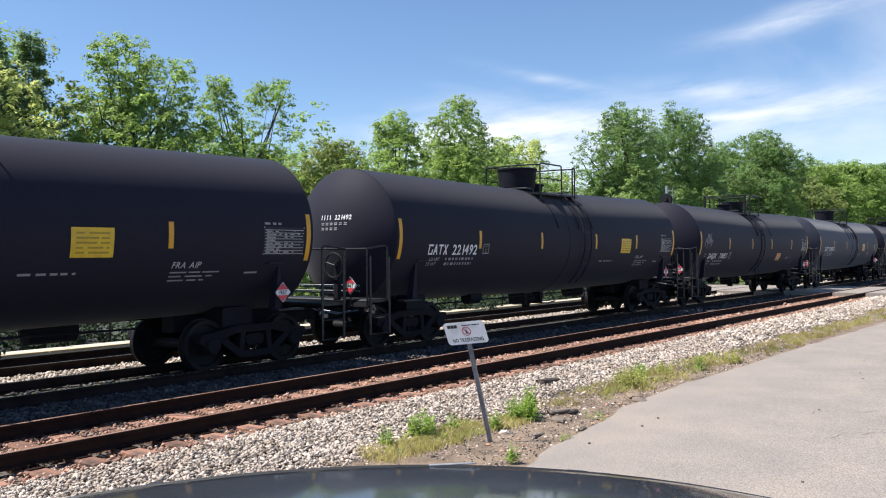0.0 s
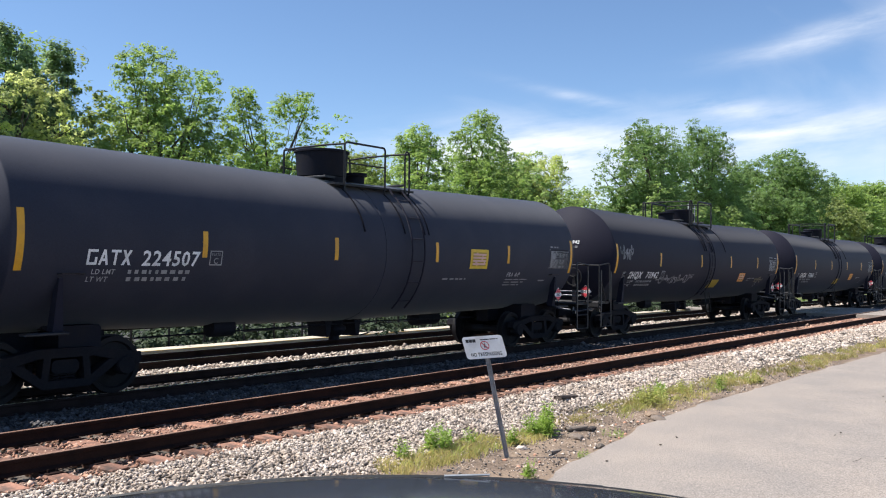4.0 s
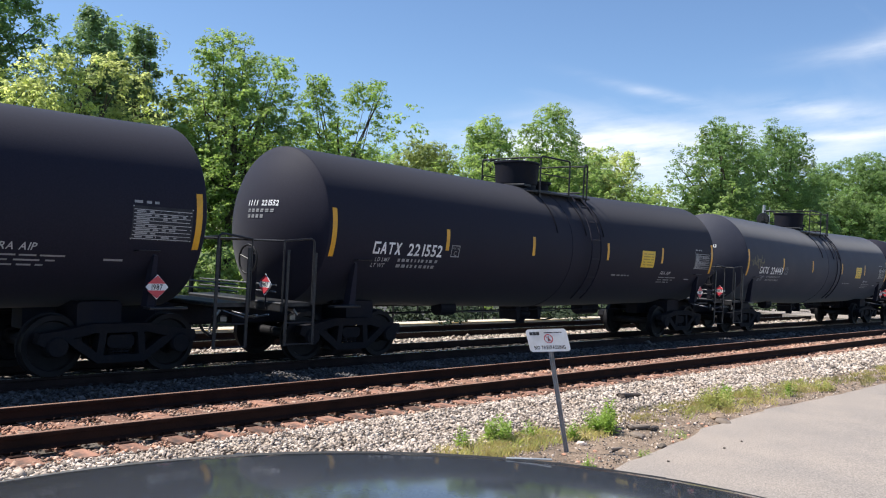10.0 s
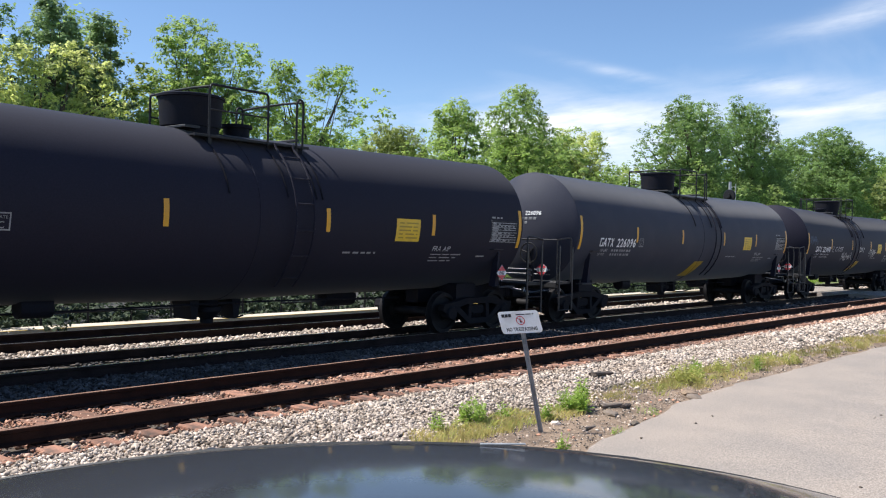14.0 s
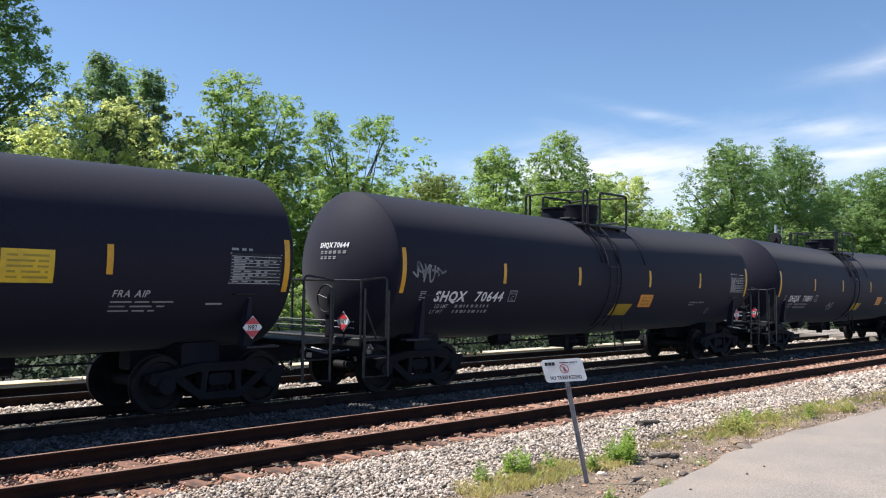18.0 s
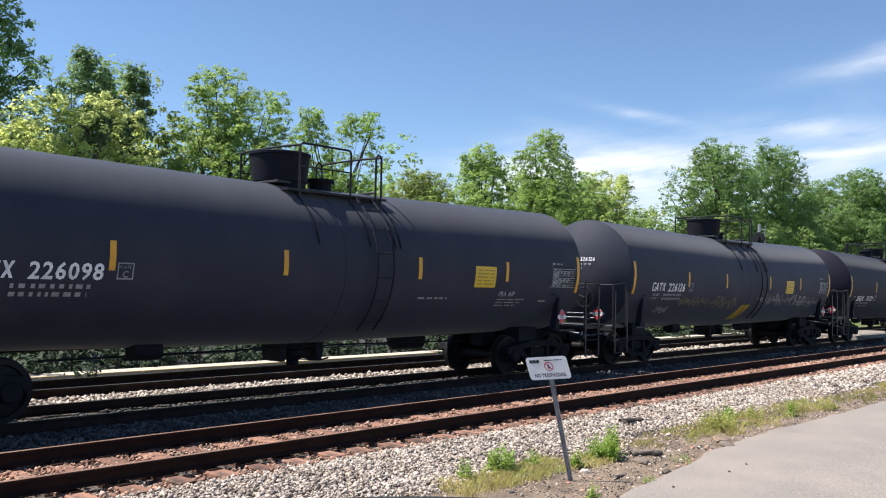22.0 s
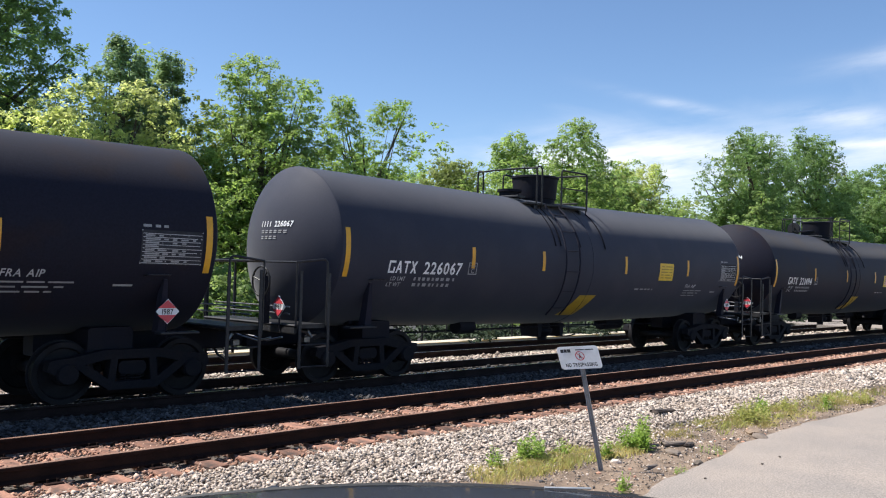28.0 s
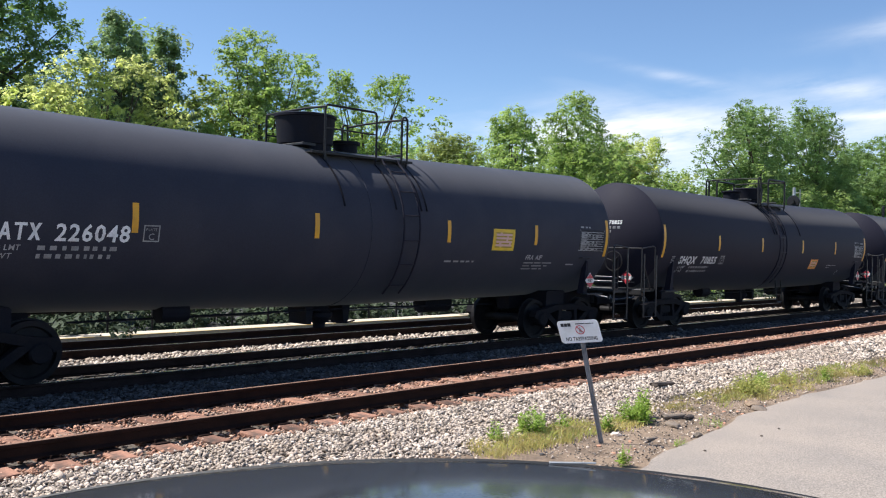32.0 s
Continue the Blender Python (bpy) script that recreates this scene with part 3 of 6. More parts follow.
def side_frame_mesh():
    """A cast side frame: arched top, sloping legs, two windows and a spring nest opening."""
    g = Geo()
    def bar(poly, y0=-0.09, y1=0.09):
        g.prism(poly, "y", y0, y1)
    bar([(-1.15, 0.50), (-1.05, 0.44), (-1.02, 0.52), (-0.72, 0.54), (-0.40, 0.62), (0.40, 0.62), (0.72, 0.54), (1.02, 0.52), (1.05, 0.44), (1.15, 0.50), (1.12, 0.63), (0.80, 0.67), (0.42, 0.75), (-0.42, 0.75), (-0.80, 0.67), (-1.12, 0.63)])
    bar([(-0.80, 0.54), (-0.66, 0.42), (-0.34, 0.19), (0.34, 0.19), (0.66, 0.42), (0.80, 0.54), (0.62, 0.55), (0.30, 0.30), (-0.30, 0.30), (-0.62, 0.55)])
    bar([(-0.36, 0.28), (-0.26, 0.28), (-0.22, 0.64), (-0.32, 0.66)])
    bar([(0.26, 0.28), (0.36, 0.28), (0.32, 0.66), (0.22, 0.64)])
    for x in (-0.89, 0.89):
        g.lathe([(-0.13, 0.05), (-0.13, 0.13), (-0.09, 0.15), (0.09, 0.15)], "y", 12, (x, 0, 0.44))
    return g


def truck_meshes():
    d = {}
    d["bolster"] = Geo().box(-0.22, 0.22, -1.05, 1.05, 0.42, 0.62, 0.05).lathe([(0.60, 0.2), (0.70, 0.2)], "z", 16).mesh("bolster", M["truck"])
    sf = side_frame_mesh()
    sf.v = [(x * 1.12, y, z * 1.06) for x, y, z in sf.v]
    d["side_frame"] = sf.mesh("side_frame", M["truck"])
    sp = Geo()
    pts = [(0.055 * math.cos(q), 0.055 * math.sin(q), 0.29 + 0.16 * q / (2 * math.pi * 4)) for q in [2 * math.pi * 4 * i / 40 for i in range(41)]]
    sp.tube(pts, 0.014, 5)
    d["spring"] = sp.mesh("spring", M["truck"])
    d["brake_beam"] = Geo().tube([(0, -0.72, 0.40), (0, 0.72, 0.40)], 0.04, 8).box(-0.05, 0.05, -0.80, -0.70, 0.24, 0.56, 0.02).box(-0.05, 0.05, 0.70, 0.80, 0.24, 0.56, 0.02).mesh("brake_beam", M["truck"])
    d["wheel_near"], d["wheel_far"], d["axle"], d["cap"] = wheelset_meshes()
    return d


TRUCK = truck_meshes()


def add_truck(car, cx):
    """truck (bolster) > side frames, springs, brake beams, wheelsets that turn."""
    tr = part("truck", TRUCK["bolster"], None, car, "grimy cast steel four-wheel truck", at=pose(cx, 0, 0))
    for y in (-1.0, 1.0):
        part("side_frame", TRUCK["side_frame"], None, tr, at=pose(0, y, 0))
        for x in (-0.12, 0.0, 0.12):
            part("spring", TRUCK["spring"], None, tr, at=pose(x, y - 0.03 * (1 if y > 0 else -1), 0))
    for x in (-0.42, 0.42):
        part("brake_beam", TRUCK["brake_beam"], None, tr, at=pose(x, 0, 0))
    for x in (-0.95, 0.95):
        part("wheelset", TRUCK["wheelset"], None, tr, "worn steel wheelset", at=pose(x, 0, 0.457))
    return tr


def wheelset_mesh():
    """One wheelset: both wheels, axle and bearing caps in one casting."""
    g = Geo()
    for me in (TRUCK["wheel_near"], TRUCK["wheel_far"], TRUCK["axle"], TRUCK["cap"]):
        g.add([v.co for v in me.vertices], [tuple(p.vertices) for p in me.polygons])
    g.v = [(x * 1.085, y, z * 1.085) for x, y, z in g.v]
    return g.mesh("wheelset", M["wheel"], True)


TRUCK["wheelset"] = wheelset_mesh()


def coupler_geo(s):
    g = Geo().box(s * 8.1 if s > 0 else -9.0, 9.0 if s > 0 else s * 8.1, -0.08, 0.08, 0.74, 0.92, 0.03)
    g.prism([(s * 8.95, -0.12), (s * 9.16, -0.15), (s * 9.19, -0.02), (s * 9.10, 0.02), (s * 9.15, 0.13), (s * 8.78, 0.14)][:: (1 if s > 0 else -1)], "z", 0.70, 0.96)
    return g


def quarter(p, q, r, n=5):
    """Points of a rounded corner from p over the corner r to q."""
    p, q, r = Vector(p), Vector(q), Vector(r)
    return [p * (1 - t) ** 2 + r * 2 * t * (1 - t) + q * t * t for t in [i / n for i in range(n + 1)]]


def add_ends(car, kind):
    """End platforms, handrails, ladders, couplers, brake gear at both ends."""
    for s in (-1, 1):
        e = part("end_platform", Geo().box(min(s * 8.12, s * 8.80), max(s * 8.12, s * 8.80), -1.45, 1.45, 1.06, 1.13, 0.02)
                 .box(min(s * 8.74, s * 8.80), max(s * 8.74, s * 8.80), -1.45, 1.45, 0.96, 1.12, 0.02), M["grating"], car, "worn steel end platform")
        part("stub_sill", Geo().box(min(s * 5.6, s * 8.9), max(s * 5.6, s * 8.9), -0.19, 0.19, 0.66, 1.05, 0.03)
             .box(min(s * 6.1, s * 6.8), max(s * 6.1, s * 6.8), -0.92, 0.92, 0.72, 1.12, 0.04), M["frame"], car)
        # saddle under the tank
        arc = [(math.sin(q) * (R_TANK + 0.01), Z_TANK - math.cos(q) * (R_TANK + 0.01)) for q in [radians(-24 + 48 * i / 10) for i in range(11)]]
        part("tank_saddle", Geo().prism([(-0.62, 1.05)] + arc + [(0.62, 1.05)], "x", s * 6.6 - 0.30, s * 6.6 + 0.30), M["frame"], car)
        part("coupler", coupler_geo(s), M["truck"], car, "worn steel knuckle coupler")
        part("air_hose", Geo().tube([(s * 8.7, 0.35, 0.80), (s * 8.95, 0.36, 0.72), (s * 9.05, 0.30, 0.50), (s * 9.10, 0.15, 0.42), (s * 9.14, 0.0, 0.46)], 0.025, 7), M["railing"], car)
        part("uncoupling_lever", Geo().tube([(s * 9.0, -1.40, 0.92), (s * 9.03, -1.0, 0.84), (s * 9.03, -0.4, 0.90), (s * 9.08, -0.1, 0.98)], 0.016, 6), M["bare"], car)
        # guard rail round the platform: up, over the tank end and down
        x = s * 8.12
        for y in (-1.47, 1.47):
            part("handrail", Geo().tube([(x, y, 1.10)] + quarter((x, y, 2.16), (x + s * 0.10, y, 2.26), (x, y, 2.26)) + [(s * 8.78, y, 2.20)], 0.020, 8), M["worn_rail"], car)
            yy = y
            part("end_handrail", Geo().tube([(s * 8.78, yy, 1.10), (s * 8.78, yy, 2.20)], 0.018, 8), M["worn_rail"], car)
        part("cross_rail", Geo().tube([(s * 8.78, -1.47, 2.20), (s * 8.78, 1.47, 2.20)], 0.018, 8), M["worn_rail"], car)
        # corner ladder with its two stiles and rungs
        for y in (-1.50, 1.50):
            xl = s * 8.71
            lad = part("ladder", Geo().box(xl - 0.03, xl + 0.03, y - 0.012, y + 0.012, 0.38, 2.05, 0.006)
                       .box(s * 8.10 - 0.03, s * 8.10 + 0.03, y - 0.012, y + 0.012, 0.38, 2.02, 0.006), M["worn_rail"], car)
            for z in (0.40, 0.78):
                part("rung", Geo().tube([(xl, y, z), (s * 8.10, y, z)], 0.014, 6), M["worn_rail"], lad)
            if kind == "S":
                part("brace", Geo().tube([(xl, y, 1.72), (s * 8.40, y, 1.10)], 0.022, 6), M["worn_rail"], car)
        for z in (1.30, 1.42):
            part("crossover_bar", Geo().tube([(s * 8.72, -1.2, z), (s * 8.72, 1.2, z)], 0.014, 6), M["bare"], car)
        # bolster step and side grab irons
        part("side_step", Geo().box(min(s * 6.95, s * 7.6), max(s * 6.95, s * 7.6), -1.50, -1.30, 1.03, 1.07, 0.01), M["worn_rail"], car)
        part("bolster_web", Geo().add([(s * 7.05 - 0.03, -1.42, 1.86), (s * 7.05 + 0.03, -1.42, 1.86), (s * 7.05 + 0.08, -1.36, 1.06), (s * 7.05 - 0.08, -1.36, 1.06),
                                       (s * 7.05 - 0.03, -1.30, 1.90), (s * 7.05 + 0.03, -1.30, 1.90), (s * 7.05 + 0.08, -1.18, 1.06), (s * 7.05 - 0.08, -1.18, 1.06)],
                                      [(0, 3, 2, 1), (4, 5, 6, 7), (0, 1, 5, 4), (1, 2, 6, 5), (2, 3, 7, 6), (3, 0, 4, 7)]), M["tank_black"], car, "tapered black bolster web")
        part("valve_box", Geo().box(s * 8.40 - 0.06, s * 8.40 + 0.06, -1.30, -1.22, 0.80, 0.90, 0.012), M["bare"], car, "small bare metal valve box")
        part("glad_hand", Geo().tube([(s * 8.42, -1.15, 1.00), (s * 8.34, -1.22, 0.98), (s * 8.26, -1.24, 0.88)], [0.03, 0.045, 0.03], 8), M["bare"], car)
        part("grab_iron", Geo().tube([(s * 6.7, *on_tank(s * 6.7, 1.92, 0.0)[1:]), (s * 6.72, -1.50, 1.93), (s * 7.08, -1.50, 1.93), (s * 7.1, *on_tank(s * 7.1, 1.92, 0.0)[1:])], 0.012, 6), M["worn_rail"], car)
    # brake wheel and chain at the front end
    bw = part("brake_wheel", Geo().tube([(-9.02, -0.75 + 0.26 * math.cos(q), 1.85 + 0.26 * math.sin(q)) for q in [2 * math.pi * i / 20 for i in range(21)]], 0.018, 6), M["railing"], car, "iron hand brake wheel")
    for k in range(3):
        q = 2 * math.pi * k / 3 + 0.3
        part("spoke", Geo().tube([(-9.0, -0.75, 1.85), (-9.02, -0.75 + 0.25 * math.cos(q), 1.85 + 0.25 * math.sin(q))], 0.014, 6), M["railing"], bw)
    part("brake_stand", Geo().box(-8.98, -8.86, -0.83, -0.67, 1.12, 1.95, 0.02), M["frame"], car)


def add_placard(car, x, z, y, turn=0.0):
    """A red and white diamond placard with its number, on a holder."""
    r = 0.19
    m = pose(x, y, 0, 0, 0, turn) @ pose(-x, -y, 0)
    pl = part("placard", Geo().prism([(x - r, z), (x, z - r), (x + r, z), (x, z + r)], "y", y - 0.006, y + 0.006).moved(m), M["white"], car, "red and white diamond hazard placard")
    g = Geo()
    for sgn in (1, -1):
        g.prism([(x - r * 0.88, z + sgn * 0.052), (x + r * 0.88 - 0.03, z + sgn * 0.052), (x, z + sgn * r * 0.92)][::sgn], "y", y - 0.011, y - 0.007)
    part("red_field", g.moved(m), M["red"], pl)
    vs, fs = letters("1987", 0.12, 0, 0.85)
    part("number", Geo().add([(x - 0.115 + u, y - 0.012, z - 0.042 + v) for u, v in vs], fs).moved(m), M["black_ink"], pl)
    part("holder", Geo().tube([(x, y + 0.02, z - 0.40), (x, y + 0.02, z + 0.02)], 0.014, 6).box(x - 0.12, x + 0.12, y + 0.008, y + 0.02, z - 0.11, z + 0.11, 0.01).moved(m), M["frame"], pl)


# of each walkway: its two ends, the hoops of the railing, the ladder, the middle of the manway
LAYOUT = {"S": (-0.90, 1.40, ((-0.72, -0.53), (0.05, 1.37)), (-0.50, 0.02), 0.52), "T": (-1.66, 0.70, ((-1.40, -1.18), (-0.43, 0.66)), (-1.10, -0.55), -0.20),
          "A": (-0.96, 1.56, ((-0.68, 0.58), (1.25, 1.40)), (0.72, 1.14), -0.43), "B": (-1.90, 0.53, ((-1.54, -1.34), (-0.57, 0.49)), (-1.24, -0.70), -0.43)}


def add_platform(car, kind, plan):
    """Manway, its walkway, railings and the ladders that climb the tank."""
    zt = Z_TANK + sag(0) + R_TANK
    x0, x1, hoops, steps, cx = LAYOUT[plan]
    if kind == "S":
        housing = part("manway_housing", Geo().lathe([(zt - 0.1, 0.44), (zt + 0.05, 0.44), (zt + 0.07, 0.47), (zt + 0.40, 0.48), (zt + 0.44, 0.50), (zt + 0.47, 0.47), (zt + 0.48, 0.20)], "z", 28, (cx, 0, 0)), M["frame"], car, "black steel manway housing", True)
        part("pressure_valve", Geo().lathe([(zt - 0.1, 0.28), (zt + 0.22, 0.28), (zt + 0.26, 0.34), (zt + 0.30, 0.34), (zt + 0.33, 0.1)], "z", 20, (cx - 1.25, 0, 0)), M["frame"], car, smooth=True)
    else:
        housing = part("manway_housing", Geo().lathe([(zt - 0.1, 0.50), (zt + 0.05, 0.50), (zt + 0.06, 0.53), (zt + 0.56, 0.57), (zt + 0.57, 0.60), (zt + 0.61, 0.60), (zt + 0.63, 0.55), (zt + 0.64, 0.15)], "z", 28, (cx, 0, 0)), M["frame"], car, "black steel manway housing", True)
        part("manway_nozzle", Geo().lathe([(zt - 0.1, 0.24), (zt + 0.16, 0.24), (zt + 0.16, 0.30), (zt + 0.22, 0.30), (zt + 0.24, 0.1)], "z", 18, (cx + (1.0 if plan == "A" else -1.0), 0, 0)), M["frame"], car, smooth=True)
    for k in range(8):
        q = 2 * math.pi * k / 8
        rr = 0.40 if kind == "S" else 0.47
        part("eye_bolt", Geo().lathe([(zt + (0.44 if kind == "S" else 0.54), 0.02), (zt + (0.48 if kind == "S" else 0.60), 0.02), (zt + (0.48 if kind == "S" else 0.60), 0.035), (zt + (0.51 if kind == "S" else 0.63), 0.03)], "z", 8, (cx + rr * math.cos(q), rr * math.sin(q), 0)), M["grating"], housing)
    zp, ye = 3.79, 0.93
    for sy in (-1, 1):
        a, b = sorted((sy * 0.56, sy * ye))
        wk = part("walkway", Geo().box(x0, x1, a, a + 0.04, zp - 0.03, zp + 0.02, 0.008).box(x0, x1, b - 0.04, b, zp - 0.03, zp + 0.02, 0.008), M["railing"], car, "steel walkway with tread plates")
        for i in range(5):
            xx = x0 + 0.02 + (x1 - x0 - 0.04) * i / 5
            part("tread_plate", Geo().box(xx, xx + (x1 - x0 - 0.04) / 5 - 0.006, a + 0.02, b - 0.02, zp - 0.01, zp + 0.012, 0.006), M["grating"], wk)
        for xx in (x0 + 0.3, x1 - 0.3):
            part("bracket", Geo().prism([(a if sy > 0 else b, zp - 0.05), (b if sy > 0 else a, zp - 0.05), (b if sy > 0 else a, zp - 0.16), (a if sy > 0 else b, zp - 0.30)][::sy], "x", xx - 0.03, xx + 0.03), M["railing"], wk)
        # hooped railings with gaps for the ladders
        y = sy * ye
        r = 0.032 if kind == "S" else 0.022
        for ha, hb in hoops:
            hp = [(ha, y, zp - 0.05)] + quarter((ha, y, zp + 0.76), (ha + 0.07, y, zp + 0.88), (ha, y, zp + 0.88)) + quarter((hb - 0.07, y, zp + 0.88), (hb, y, zp + 0.76), (hb, y, zp + 0.88)) + [(hb, y, zp - 0.05)]
            hoop = part("railing_hoop", Geo().tube(hp, r, 8), M["railing"], car, "black pipe railing hoop")
            if hb - ha > 0.5 and kind != "S":
                part("mid_rail", Geo().tube([(ha, y, zp + 0.45), (hb, y, zp + 0.45)], r * 0.7, 6), M["railing"], hoop)
    for xx in (hoops[0][0], hoops[1][1]):
        part("end_chain_rail", Geo().tube([(xx, -ye, zp + 0.84), (xx, -0.4, zp + 0.86), (xx, 0.4, zp + 0.86), (xx, ye, zp + 0.84)], 0.022, 6), M["railing"], car)
    for xx in (x0, x1 - 0.05):
        part("cross_walk", Geo().box(xx, xx + 0.30 if xx < 0 else xx + 0.05, -0.64, 0.64, zt - 0.02, zt + 0.03, 0.01), M["grating"], car)
    # ladder down the near and far side
    for sy in (-1, 1):
        for xa, xb in (steps,):
            st = []
            for xx in (xa, xb):
                pts = [(xx, sy * (ye + 0.02), zp)]
                for i in range(13):
                    q = radians(52 - i * 8.5)
                    pts.append((xx, sy * (R_TANK + 0.10) * math.cos(q), Z_TANK - 0.1 + (R_TANK + 0.10) * math.sin(q)))
                st.append(pts)
            lad = part("tank_ladder", Geo().tube(st[0], 0.020, 6).tube(st[1], 0.020, 6), M["tank_black"], car, "black curved tank ladder")
            for i in range(1, 12, 2):
                part("rung", Geo().tube([st[0][i + 1], st[1][i + 1]], 0.014, 6), M["tank_black"], lad)
    for xx in (hoops[0][0], hoops[0][1], hoops[1][0], hoops[1][1]):
        for sy in (-1, 1):
            pts = [(xx, sy * (ye - 0.02), zp - 0.02)] + [(xx + 0.06 * i / 6, sy * (R_TANK + 0.015) * math.cos(radians(54 - i * 8)), Z_TANK - 0.1 + (R_TANK + 0.015) * math.sin(radians(54 - i * 8))) for i in range(6)]
            part("strap", Geo().tube(pts, 0.016, 5), M["frame"], car)


def add_underside(car, kind):
    """Outlet, skid and piping under the middle."""
    zb = Z_TANK + sag(0) - R_TANK
    part("bottom_outlet", Geo().lathe([(zb + 0.05, 0.20), (zb - 0.10, 0.20), (zb - 0.12, 0.26), (zb - 0.20, 0.26), (zb - 0.34, 0.12), (zb - 0.42, 0.12)][::-1], "z", 18), M["frame"], car, smooth=True)
    for x in (-0.45, 0.45):
        part("skid", Geo().prism([(x - 0.10, zb + 0.02), (x + 0.10, zb + 0.02), (x + 0.05, zb - 0.32), (x - 0.05, zb - 0.32)], "y", -0.28, 0.28), M["frame"], car)
    part("brake_pipe", Geo().tube([(-8.6, 0.3, 0.84), (-5.2, 0.45, 0.92), (5.2, 0.45, 0.92), (8.6, 0.3, 0.84)], 0.025, 6), M["frame"], car)
    part("brake_rod", Geo().tube([(-5.0, -0.15, 0.80), (0.9, -0.35, 0.86), (5.0, -0.15, 0.80)], 0.018, 6), M["frame"], car)
    part("brake_cylinder", Geo().lathe([(-3.6, 0.05), (-3.6, 0.17), (-3.1, 0.17), (-3.05, 0.06)], "x", 16, (0, -0.35, zb + 0.02)).box(-3.5, -3.2, -0.45, -0.25, zb, zb + 0.3), M["frame"], car)
    part("air_reservoir", Geo().lathe([(3.0, 0.05), (3.05, 0.20), (3.9, 0.20), (3.95, 0.05)], "x", 16, (0, 0.3, zb - 0.06)).box(3.2, 3.7, 0.2, 0.4, zb - 0.05, zb + 0.25), M["frame"], car)
    if kind == "S":
        hp = [(0.7, -0.95, 1.28), (0.7, -1.02, 0.60), (0.72, -1.02, 0.52), (1.10, -1.02, 0.52), (1.12, -1.02, 0.60), (1.12, -0.95, 1.28)]
        part("operating_step", Geo().tube(hp, 0.018, 6), M["railing"], car)
    else:
        part("valve_handle", Geo().tube([(0.0, 0, zb - 0.3), (0.1, -0.7, zb - 0.28), (0.1, -0.95, zb - 0.22)], 0.016, 6), M["frame"], car)


